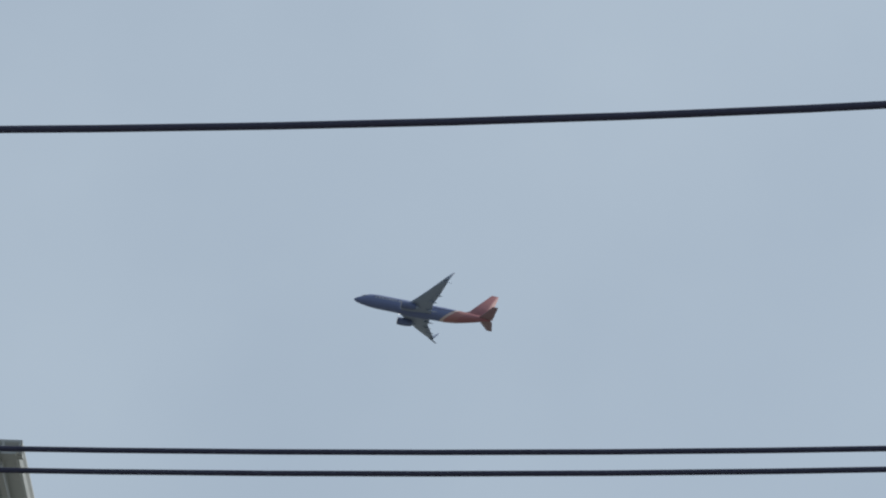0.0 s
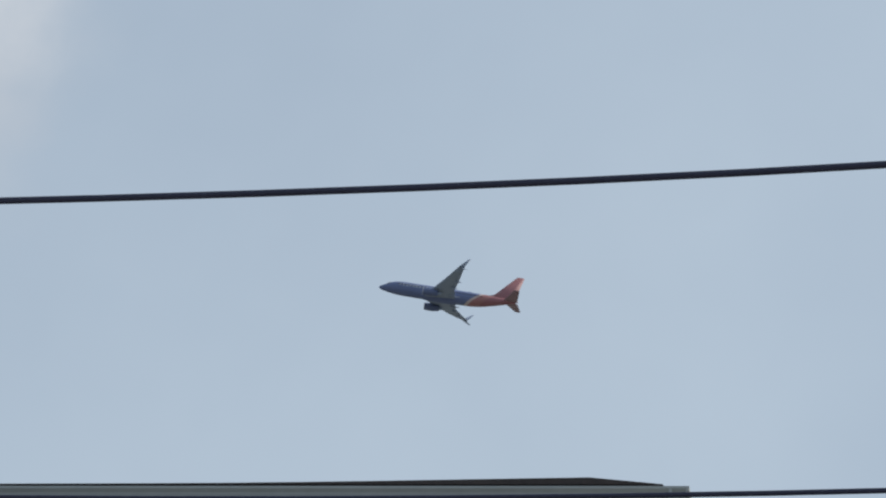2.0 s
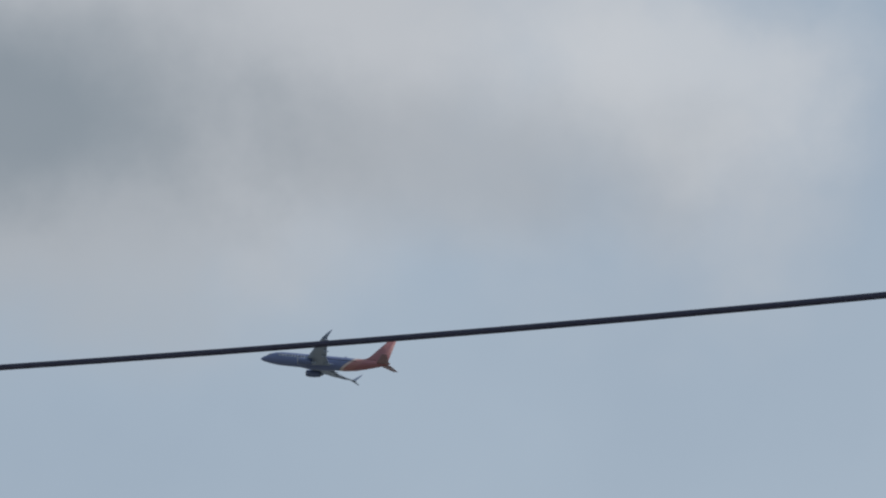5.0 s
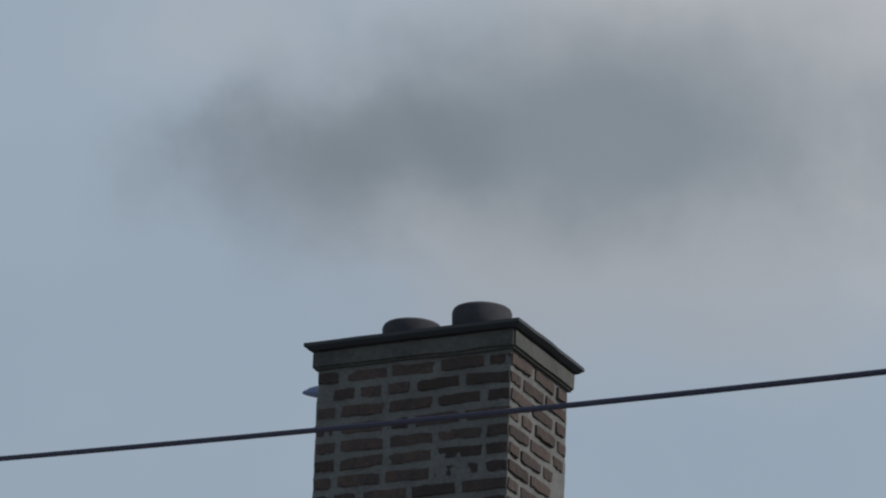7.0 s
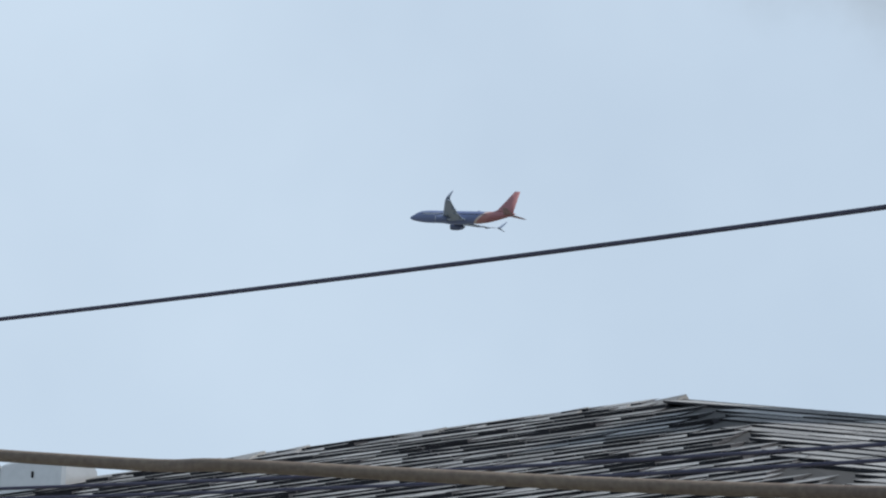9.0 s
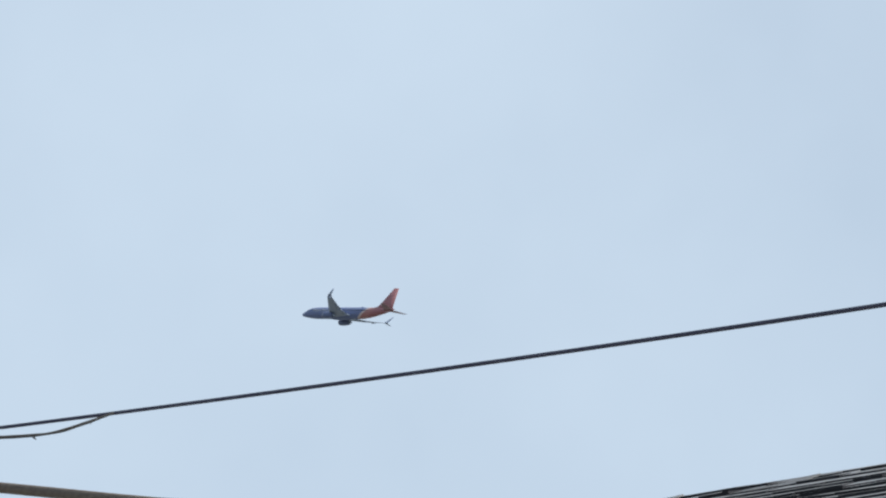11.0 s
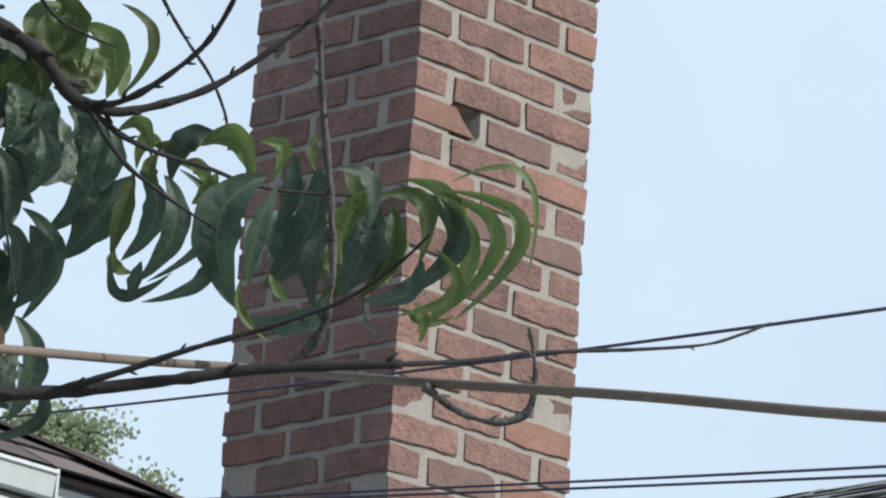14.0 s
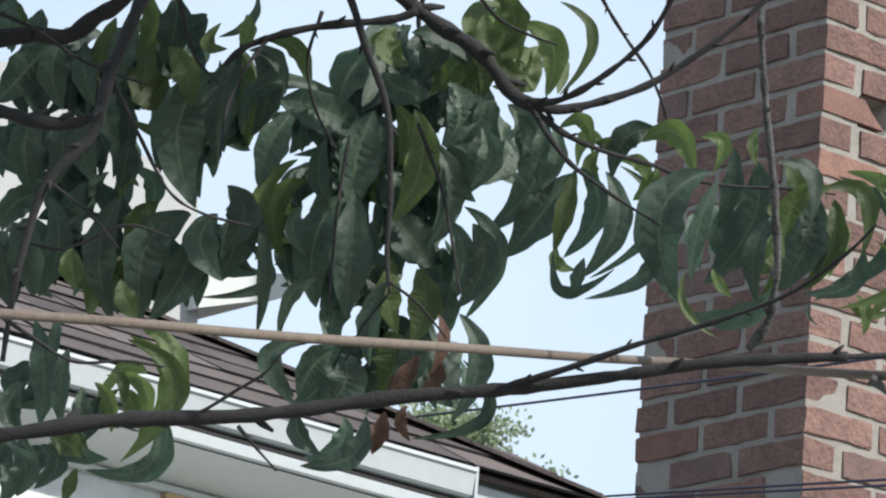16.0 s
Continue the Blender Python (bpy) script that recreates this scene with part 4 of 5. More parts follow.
    bough("inner_three", [(-3.769, 2.592, 3.086), (-3.782, 2.647, 3.034), (-3.794, 2.695, 2.996), (-3.796, 2.741, 2.985), (-3.789, 2.794, 2.985)], 0.0023, 0.0012)
    bough("inner_four", [(-3.785, 2.543, 2.966), (-3.786, 2.597, 2.946), (-3.795, 2.641, 2.924)], 0.0017, 0.0012)
    bough("inner_five", [(-3.954, 2.619, 2.876), (-3.937, 2.651, 2.857), (-3.918, 2.688, 2.839), (-3.887, 2.728, 2.844), (-3.864, 2.761, 2.842)], 0.0023, 0.0012)
    bough("inner_six", [(-3.711, 2.918, 2.932), (-3.753, 2.920, 2.903), (-3.788, 2.930, 2.876)], 0.0017, 0.0012)
    bough("inner_seven", [(-3.709, 2.916, 2.942), (-3.713, 2.958, 2.930), (-3.718, 3.002, 2.906)], 0.0017, 0.0012)
    bough("inner_eight", [(-3.989, 2.576, 3.200), (-3.974, 2.637, 3.189), (-3.963, 2.697, 3.167), (-3.942, 2.762, 3.156)], 0.0023, 0.0012)
    bough("inner_nine", [(-3.865, 2.730, 3.241), (-3.868, 2.753, 3.194), (-3.867, 2.769, 3.168), (-3.857, 2.793, 3.148)], 0.0023, 0.0012)
    bough("inner_ten", [(-3.852, 2.912, 3.260), (-3.872, 2.914, 3.209), (-3.876, 2.935, 3.160), (-3.869, 2.963, 3.122)], 0.0023, 0.0012)
    bough("inner_eleven", [(-3.747, 3.020, 3.299), (-3.735, 3.051, 3.268), (-3.719, 3.078, 3.254), (-3.700, 3.105, 3.245)], 0.0023, 0.0012)
    bough("inner_twelve", [(-3.889, 2.592, 2.934), (-3.864, 2.629, 2.933), (-3.827, 2.668, 2.960), (-3.801, 2.706, 2.953)], 0.0017, 0.0012)
    bough("inner_thirteen", [(-3.811, 3.019, 3.157), (-3.795, 3.043, 3.092), (-3.785, 3.056, 3.032), (-3.776, 3.064, 2.978)], 0.0023, 0.0012)
    bough("inner_fourteen", [(-3.821, 2.938, 3.125), (-3.828, 2.936, 3.058), (-3.829, 2.935, 2.998), (-3.830, 2.936, 2.932)], 0.0023, 0.0012)
    # trunk and the limb that joins the boughs, outside the view
    root = Vector((-4.9, 1.7, 0))
    bm = bmesh.new()
    tube(bm, glide([root, root + Vector((0.05, 0.05, 0.7)), root + Vector((-0.02, 0.1, 1.3)), root + Vector((0.05, 0.2, 1.9)), root + Vector((0.15, 0.35, 2.6)), root + Vector((0.3, 0.6, 3.3))], 6), 0.085, 0.035, 14, 0.15)
    part("trunk", bm, M_BARK, peach, "", True)
    for name, h in (("low_bough", 0.55), ("upper_limb", 0.95), ("left_limb", 0.8), ("left_arm", 0.66), ("left_stub", 0.9), ("drop_limb", 0.97), ("thin_high", 0.99)):
        a = root + Vector((0.3, 0.6, 3.3)) * h
        b = LINES[name][0]
        bm = bmesh.new()
        tube(bm, glide([a, a.lerp(b, 0.5) + Vector((0, 0, 0.06)), b], 6), 0.02, 0.009, 9, 0.2)
        part("branch", bm, M_BARK, peach, "", True)


build_boughs()


def leaf_mesh(seed, bow, slim, mat):
    """A lance-shaped leaf of unit chord along x, bowed sideways by bow, folded on its midrib, puckered beside it, with a wavy edge."""
    rnd = random.Random(seed)
    bm = bmesh.new()
    n = 22 if slim > 0.1 else 16
    fold, roll = rnd.uniform(0.12, 0.5), rnd.uniform(-0.5, 0.5)
    arch, phase, waves = rnd.uniform(0.0, 0.1), rnd.uniform(0, 6.28), rnd.uniform(11, 17)
    lean = min(0.3, 0.6 * abs(bow))     # the bend sits nearer the stalk
    rows = []
    for i in range(n + 1):
        s = i / n
        way = Vector((1 - 2 * lean * (1 - 2 * s), 4 * bow * (1 - 2 * s), 0)).normalized()
        side = Vector((-way.y, way.x, 0))
        mid = Vector((s - 2 * lean * s * (1 - s), 4 * bow * s * (1 - s), arch * 4 * s * (1 - s) - 0.05 * s * s))
        w = slim / 2 * (math.sin(math.pi * min(1.0, s / 0.7) / 2) ** 0.75 * min(1.0, max(0.0, 1 - s) / 0.5) ** 0.75) * 1.05 + 0.003
        row = []
        for c in (-1, -0.68, -0.34, 0, 0.34, 0.68, 1):
            a = roll + (fold if c > 0 else -fold)
            puck = 0.16 * w * math.sin(s * 62 + 1.4 * (c > 0)) * math.exp(-((abs(c) - 0.4) / 0.26) ** 2)
            edge = 0.16 * w * math.sin(s * waves + phase + 2 * c) * c * c
            out = w * c * (1 + 0.07 * math.sin(s * 23 + phase * 2 + c))
            row.append(bm.verts.new(mid + side * (out * math.cos(a)) + Vector((0, 0, out * math.sin(a) + puck + edge))))
        rows.append(row)
    lay = bm.loops.layers.uv.new("blade")
    for i in range(n):
        for k in range(6):
            f = bm.faces.new((rows[i][k], rows[i][k + 1], rows[i + 1][k + 1], rows[i + 1][k]))
            for loop in f.loops:
                j = i if loop.vert in rows[i] else i + 1
                loop[lay].uv = (j / n, (rows[j].index(loop.vert) * 0.34 - 0.02) / 2)
    return mesh_of("leaf", bm, mat, True)


MATURE = (M_LEAF, 100, {})
# this kind carries sunlight in its green
YOUNG_LIT = (M_LEAF_YOUNG_LIT, 300, {})
DRY = (M_LEAF_DRY, 500, {})
LEAF_RND = random.Random(9)


def blade(kind, bow, slim):
    """The blade of that kind with the nearest bow and slimness, in two castings; alike leaves share it."""
    mat, seed, made = kind
    key = (max(-13, min(13, round(bow * 14))), max(1, min(12, round(slim * 14))), LEAF_RND.randrange(2))
    if key not in made:
        made[key] = leaf_mesh(seed + 31 * key[0] + 7 * key[1] + key[2], key[0] / 14, key[1] / 14, mat)
    return made[key]


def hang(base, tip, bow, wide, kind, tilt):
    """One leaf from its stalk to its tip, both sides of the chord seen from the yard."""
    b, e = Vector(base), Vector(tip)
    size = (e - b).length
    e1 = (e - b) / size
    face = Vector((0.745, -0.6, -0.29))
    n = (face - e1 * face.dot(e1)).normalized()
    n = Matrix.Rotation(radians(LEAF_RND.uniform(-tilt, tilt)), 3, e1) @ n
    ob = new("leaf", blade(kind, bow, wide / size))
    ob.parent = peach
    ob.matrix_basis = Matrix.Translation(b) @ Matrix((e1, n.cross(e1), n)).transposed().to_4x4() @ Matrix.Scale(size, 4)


def lie(base, tip, bow, wide, kind):
    """A leaf, and behind each broad one its neighbour on the same shoot, set a little deeper."""
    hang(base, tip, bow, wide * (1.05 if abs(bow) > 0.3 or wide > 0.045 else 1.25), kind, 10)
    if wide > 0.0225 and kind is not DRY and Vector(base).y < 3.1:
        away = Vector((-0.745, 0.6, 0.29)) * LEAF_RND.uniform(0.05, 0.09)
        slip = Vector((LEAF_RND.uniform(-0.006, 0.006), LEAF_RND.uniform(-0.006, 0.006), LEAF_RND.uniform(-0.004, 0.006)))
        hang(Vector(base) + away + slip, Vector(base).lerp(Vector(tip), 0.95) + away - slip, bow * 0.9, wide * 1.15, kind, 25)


def leaf_out():
    lie((-4.097, 2.748, 3.233), (-4.145, 2.717, 3.165), 0.00, 0.043, MATURE)
    lie((-4.090, 2.670, 3.261), (-4.097, 2.693, 3.207), 0.06, 0.025, MATURE)
    lie((-4.110, 2.709, 3.267), (-4.114, 2.725, 3.230), -0.03, 0.011, YOUNG_LIT)
    lie((-4.094, 2.716, 3.223), (-4.080, 2.717, 3.256), -0.06, 0.021, MATURE)
    lie((-4.072, 2.743, 3.227), (-4.086, 2.762, 3.157), -0.13, 0.031, MATURE)
    lie((-4.024, 2.739, 3.214), (-4.032, 2.764, 3.150), -0.10, 0.025, MATURE)
    lie((-4.053, 2.795, 3.263), (-4.080, 2.793, 3.200), 0.01, 0.020, YOUNG_LIT)
    lie((-3.966, 2.785, 3.214), (-3.986, 2.787, 3.164), 0.01, 0.019, YOUNG_LIT)
    lie((-3.990, 2.778, 3.239), (-4.015, 2.781, 3.175), -0.13, 0.027, MATURE)
    lie((-3.994, 2.785, 3.270), (-4.012, 2.795, 3.208), 0.18, 0.024, YOUNG_LIT)
    lie((-3.996, 2.829, 3.285), (-4.020, 2.837, 3.214), 0.04, 0.033, MATURE)
    lie((-3.972, 2.807, 3.216), (-3.971, 2.840, 3.159), 0.15, 0.026, YOUNG_LIT)
    lie((-4.049, 2.813, 3.209), (-4.029, 2.862, 3.170), -0.03, 0.039, YOUNG_LIT)
    lie((-4.017, 2.857, 3.243), (-3.994, 2.870, 3.275), 0.09, 0.023, MATURE)
    lie((-3.932, 2.854, 3.219), (-3.931, 2.842, 3.244), 0.63, 0.017, YOUNG_LIT)
    lie((-3.931, 2.886, 3.288), (-3.965, 2.866, 3.242), 0.19, 0.011, MATURE)
    lie((-3.902, 2.852, 3.250), (-3.914, 2.856, 3.215), 0.16, 0.018, YOUNG_LIT)
    lie((-3.960, 2.863, 3.201), (-3.999, 2.882, 3.064), -0.22, 0.055, MATURE)
    lie((-3.915, 2.860, 3.216), (-3.953, 2.870, 3.104), -0.05, 0.033, MATURE)
    lie((-3.979, 2.905, 3.241), (-3.994, 2.938, 3.144), 0.10, 0.025, YOUNG_LIT)
    lie((-4.031, 2.789, 3.172), (-4.041, 2.803, 3.121), -0.18, 0.026, MATURE)
    lie((-4.061, 2.822, 3.187), (-4.078, 2.839, 3.113), 0.08, 0.018, MATURE)
    lie((-4.011, 2.876, 3.167), (-4.051, 2.826, 3.157), 0.29, 0.020, YOUNG_LIT)
    lie((-4.114, 2.749, 3.158), (-4.132, 2.768, 3.074), -0.14, 0.036, MATURE)
    lie((-4.050, 2.737, 3.140), (-4.070, 2.747, 3.068), 0.04, 0.027, MATURE)
    lie((-4.023, 2.763, 3.132), (-4.037, 2.774, 3.074), -0.20, 0.028, MATURE)
    lie((-4.042, 2.821, 3.136), (-4.059, 2.826, 3.081), 0.03, 0.024, MATURE)
    lie((-3.919, 2.872, 3.219), (-3.904, 2.914, 3.179), 0.32, 0.016, MATURE)
    lie((-3.945, 2.911, 3.247), (-3.927, 2.962, 3.196), 0.25, 0.018, YOUNG_LIT)
    lie((-3.957, 2.902, 3.141), (-3.884, 2.971, 3.190), 0.39, 0.020, MATURE)
    lie((-3.942, 2.894, 3.227), (-3.960, 2.915, 3.145), 0.22, 0.026, MATURE)
    lie((-3.961, 2.951, 3.194), (-3.911, 3.030, 3.166), 0.05, 0.044, MATURE)
    lie((-3.860, 2.992, 3.239), (-3.895, 2.979, 3.181), -0.12, 0.036, MATURE)
    lie((-3.896, 2.923, 3.165), (-3.936, 2.913, 3.083), -0.10, 0.032, MATURE)
    lie((-3.847, 2.989, 3.171), (-3.882, 2.998, 3.067), -0.06, 0.053, MATURE)
    lie((-3.911, 2.979, 3.148), (-3.922, 3.002, 3.076), -0.13, 0.021, MATURE)
    lie((-3.846, 2.998, 3.263), (-3.839, 3.024, 3.228), -0.31, 0.034, YOUNG_LIT)
    lie((-3.867, 3.010, 3.223), (-3.837, 3.056, 3.205), -0.15, 0.031, MATURE)
    lie((-3.822, 3.011, 3.258), (-3.788, 3.066, 3.232), 0.11, 0.023, MATURE)
    lie((-3.825, 3.037, 3.272), (-3.844, 3.043, 3.218), 0.23, 0.024, MATURE)
    lie((-3.785, 3.053, 3.262), (-3.788, 3.083, 3.198), 0.23, 0.024, YOUNG_LIT)
    lie((-3.826, 3.049, 3.239), (-3.837, 3.054, 3.204), 0.21, 0.018, YOUNG_LIT)
    lie((-3.874, 3.036, 3.195), (-3.883, 3.055, 3.133), 0.21, 0.024, YOUNG_LIT)
    lie((-3.821, 3.023, 3.173), (-3.858, 3.033, 3.062), 0.13, 0.034, YOUNG_LIT)
    lie((-3.807, 3.051, 3.210), (-3.822, 3.066, 3.145), 0.20, 0.036, MATURE)
    lie((-3.790, 3.087, 3.216), (-3.817, 3.085, 3.156), 0.12, 0.021, MATURE)
    lie((-3.801, 3.112, 3.195), (-3.831, 3.116, 3.113), 0.03, 0.030, MATURE)
    lie((-3.823, 3.045, 3.148), (-3.844, 3.072, 3.039), 0.20, 0.027, MATURE)
    lie((-3.832, 3.077, 3.152), (-3.838, 3.095, 3.099), 0.22, 0.025, MATURE)
    lie((-3.939, 2.965, 3.128), (-3.978, 2.967, 3.021), -0.24, 0.020, YOUNG_LIT)
    lie((-3.955, 2.993, 3.116), (-3.986, 2.993, 3.034), -0.25, 0.024, YOUNG_LIT)
    lie((-3.928, 2.967, 3.074), (-3.934, 2.982, 3.026), -0.22, 0.018, MATURE)
    lie((-3.917, 3.011, 3.096), (-3.955, 3.018, 2.981), -0.11, 0.043, MATURE)
    lie((-3.878, 2.996, 3.091), (-3.907, 3.021, 2.961), -0.01, 0.037, MATURE)
    lie((-3.890, 3.036, 3.072), (-3.912, 3.041, 3.004), -0.02, 0.026, MATURE)
    lie((-3.911, 2.995, 3.004), (-3.954, 2.972, 2.933), -0.19, 0.017, MATURE)
    lie((-3.907, 3.068, 3.093), (-3.887, 3.118, 3.038), -0.02, 0.047, MATURE)
    lie((-3.838, 3.088, 3.076), (-3.855, 3.109, 2.985), 0.20, 0.024, MATURE)
    lie((-3.849, 3.122, 3.100), (-3.869, 3.151, 2.986), 0.31, 0.026, MATURE)
    lie((-3.819, 3.110, 3.073), (-3.845, 3.119, 2.987), 0.23, 0.030, MATURE)
    lie((-3.911, 3.087, 3.039), (-3.922, 3.105, 2.968), -0.14, 0.025, YOUNG_LIT)
    lie((-3.865, 3.077, 3.023), (-3.881, 3.091, 2.947), 0.14, 0.032, YOUNG_LIT)
    lie((-3.882, 3.052, 3.006), (-3.908, 3.058, 2.919), -0.09, 0.027, MATURE)
    lie((-3.868, 3.101, 3.017), (-3.872, 3.123, 2.955), 0.21, 0.023, MATURE)
    lie((-4.127, 2.773, 3.075), (-4.159, 2.745, 3.037), -0.15, 0.029, MATURE)
    lie((-4.097, 2.808, 3.092), (-4.126, 2.793, 3.042), -0.03, 0.016, MATURE)
    lie((-4.084, 2.804, 3.055), (-4.111, 2.788, 3.010), -0.16, 0.034, MATURE)
    lie((-4.063, 2.775, 3.006), (-4.067, 2.789, 2.964), -0.06, 0.022, YOUNG_LIT)
    lie((-4.084, 2.816, 3.032), (-4.101, 2.831, 2.948), 0.07, 0.029, YOUNG_LIT)
    lie((-4.034, 2.811, 3.065), (-4.062, 2.834, 2.939), -0.12, 0.028, MATURE)
    lie((-4.055, 2.847, 3.089), (-4.069, 2.835, 3.075), -0.66, 0.015, YOUNG_LIT)
    lie((-4.062, 2.870, 3.078), (-4.083, 2.868, 3.024), -0.17, 0.026, YOUNG_LIT)
    lie((-4.013, 2.885, 3.063), (-4.062, 2.872, 2.950), -0.21, 0.042, MATURE)
    lie((-4.015, 2.900, 3.053), (-4.063, 2.883, 2.953), 0.09, 0.037, MATURE)
    lie((-3.952, 2.885, 3.081), (-3.968, 2.898, 3.015), 0.27, 0.033, MATURE)
    lie((-3.978, 2.921, 3.089), (-4.007, 2.928, 2.997), 0.04, 0.036, MATURE)
    lie((-3.968, 2.888, 3.054), (-3.977, 2.909, 2.987), -0.31, 0.039, MATURE)
    lie((-3.993, 2.933, 3.049), (-4.028, 2.919, 2.981), 0.74, 0.016, MATURE)
    lie((-3.957, 2.933, 3.067), (-3.980, 2.961, 2.943), 0.10, 0.018, MATURE)
    lie((-4.076, 2.857, 3.023), (-4.090, 2.855, 2.989), -0.06, 0.017, YOUNG_LIT)
    lie((-4.036, 2.821, 2.977), (-4.032, 2.845, 2.938), -0.10, 0.022, YOUNG_LIT)
    lie((-4.097, 2.721, 3.024), (-4.097, 2.757, 2.953), 0.05, 0.035, MATURE)
    lie((-4.149, 2.743, 3.019), (-4.154, 2.769, 2.952), 0.02, 0.030, MATURE)
    lie((-4.099, 2.763, 3.066), (-4.123, 2.781, 2.963), 0.12, 0.026, MATURE)
    lie((-4.116, 2.804, 2.954), (-4.132, 2.810, 2.892), 0.01, 0.012, MATURE)
    lie((-4.152, 2.800, 2.947), (-4.167, 2.828, 2.840), 0.09, 0.026, MATURE)
    lie((-4.110, 2.817, 2.914), (-4.127, 2.830, 2.834), -0.09, 0.018, MATURE)
    lie((-4.084, 2.890, 2.947), (-4.072, 2.940, 2.870), 0.18, 0.023, YOUNG_LIT)
    lie((-4.074, 2.865, 2.929), (-4.097, 2.887, 2.804), 0.41, 0.026, YOUNG_LIT)
    lie((-4.122, 2.877, 2.900), (-4.115, 2.918, 2.828), 0.44, 0.020, YOUNG_LIT)
    lie((-4.097, 2.869, 2.904), (-4.096, 2.886, 2.868), 0.05, 0.011, YOUNG_LIT)
    lie((-4.076, 2.829, 2.874), (-4.073, 2.854, 2.825), 0.19, 0.020, YOUNG_LIT)
    lie((-4.099, 2.831, 2.873), (-4.105, 2.846, 2.822), -0.07, 0.020, MATURE)
    lie((-4.093, 2.928, 2.853), (-4.145, 2.878, 2.800), 0.37, 0.025, MATURE)
    lie((-4.126, 2.815, 2.818), (-4.109, 2.846, 2.801), 0.12, 0.025, YOUNG_LIT)
    lie((-4.127, 2.769, 2.861), (-4.133, 2.780, 2.816), -0.20, 0.027, MATURE)
    lie((-4.141, 2.815, 2.814), (-4.152, 2.819, 2.768), 0.41, 0.024, MATURE)
    lie((-4.154, 2.789, 2.804), (-4.158, 2.802, 2.757), 0.25, 0.030, MATURE)
    lie((-4.179, 2.793, 2.793), (-4.185, 2.801, 2.754), 0.28, 0.026, MATURE)
    lie((-4.120, 2.849, 2.793), (-4.133, 2.845, 2.756), 0.02, 0.014, YOUNG_LIT)
    lie((-3.942, 2.996, 2.938), (-3.957, 3.007, 2.870), -0.52, 0.025, MATURE)
    lie((-3.930, 3.035, 2.937), (-3.966, 3.014, 2.882), -0.14, 0.034, MATURE)
    lie((-3.931, 3.038, 2.932), (-3.952, 3.036, 2.873), 0.22, 0.039, MATURE)
    lie((-3.946, 3.077, 2.962), (-3.962, 3.085, 2.898), -0.20, 0.028, MATURE)
    lie((-3.935, 3.098, 2.971), (-3.951, 3.107, 2.905), 0.18, 0.041, YOUNG_LIT)
    lie((-3.893, 3.097, 2.971), (-3.920, 3.098, 2.893), 0.11, 0.030, MATURE)
    lie((-3.822, 3.103, 2.973), (-3.844, 3.122, 2.864), 0.19, 0.026, MATURE)
    lie((-3.870, 3.153, 2.943), (-3.918, 3.130, 2.858), 0.54, 0.023, MATURE)
    lie((-3.985, 3.031, 2.878), (-3.977, 3.059, 2.833), -0.23, 0.021, MATURE)
    lie((-3.967, 3.076, 2.877), (-3.992, 3.062, 2.835), 0.28, 0.020, MATURE)
    lie((-3.919, 3.068, 2.869), (-3.970, 3.026, 2.813), 0.29, 0.025, MATURE)
    lie((-3.812, 3.067, 2.962), (-3.828, 3.075, 2.901), 0.12, 0.014, DRY)
    lie((-3.869, 3.093, 2.933), (-3.896, 3.079, 2.888), 0.03, 0.018, DRY)
    lie((-3.825, 3.080, 2.918), (-3.843, 3.073, 2.885), 0.32, 0.020, DRY)
    lie((-3.900, 3.084, 2.914), (-3.917, 3.078, 2.879), 0.20, 0.014, DRY)
    lie((-3.913, 3.089, 2.878), (-3.928, 3.088, 2.833), 0.00, 0.018, DRY)
    lie((-3.871, 3.084, 2.877), (-3.874, 3.094, 2.841), -0.18, 0.013, DRY)
    lie((-3.792, 3.096, 3.317), (-3.801, 3.116, 3.259), 0.25, 0.030, YOUNG_LIT)
    lie((-3.754, 3.050, 3.275), (-3.755, 3.075, 3.225), -0.04, 0.024, YOUNG_LIT)
    lie((-3.780, 3.124, 3.291), (-3.778, 3.163, 3.219), 0.25, 0.028, YOUNG_LIT)
    lie((-3.771, 3.087, 3.249), (-3.755, 3.118, 3.226), -0.26, 0.026, YOUNG_LIT)
    lie((-3.737, 3.138, 3.310), (-3.756, 3.164, 3.217), 0.34, 0.016, YOUNG_LIT)
    lie((-3.807, 3.108, 3.207), (-3.823, 3.120, 3.146), -0.16, 0.025, MATURE)
    lie((-3.809, 3.137, 3.210), (-3.815, 3.167, 3.137), 0.23, 0.026, MATURE)
    lie((-3.804, 3.147, 3.201), (-3.848, 3.154, 3.080), 0.26, 0.035, MATURE)
    lie((-3.770, 3.071, 3.159), (-3.790, 3.079, 3.096), 0.24, 0.025, MATURE)
    lie((-3.720, 3.124, 3.166), (-3.739, 3.133, 3.101), 0.16, 0.020, MATURE)
    lie((-3.756, 3.146, 3.189), (-3.775, 3.158, 3.121), 0.02, 0.021, MATURE)
    lie((-3.717, 3.131, 3.163), (-3.698, 3.164, 3.139), 0.48, 0.019, YOUNG_LIT)
    lie((-3.734, 3.197, 3.169), (-3.692, 3.238, 3.184), -0.06, 0.017, YOUNG_LIT)
    lie((-3.678, 3.238, 3.181), (-3.721, 3.213, 3.130), -0.32, 0.029, MATURE)
    lie((-3.727, 3.210, 3.164), (-3.752, 3.191, 3.144), -0.57, 0.017, YOUNG_LIT)
    lie((-3.687, 3.222, 3.167), (-3.656, 3.271, 3.134), 0.45, 0.032, YOUNG_LIT)
    lie((-3.633, 3.255, 3.171), (-3.631, 3.274, 3.136), 0.52, 0.020, YOUNG_LIT)
    lie((-3.775, 3.205, 3.145), (-3.836, 3.176, 3.055), 0.02, 0.038, MATURE)
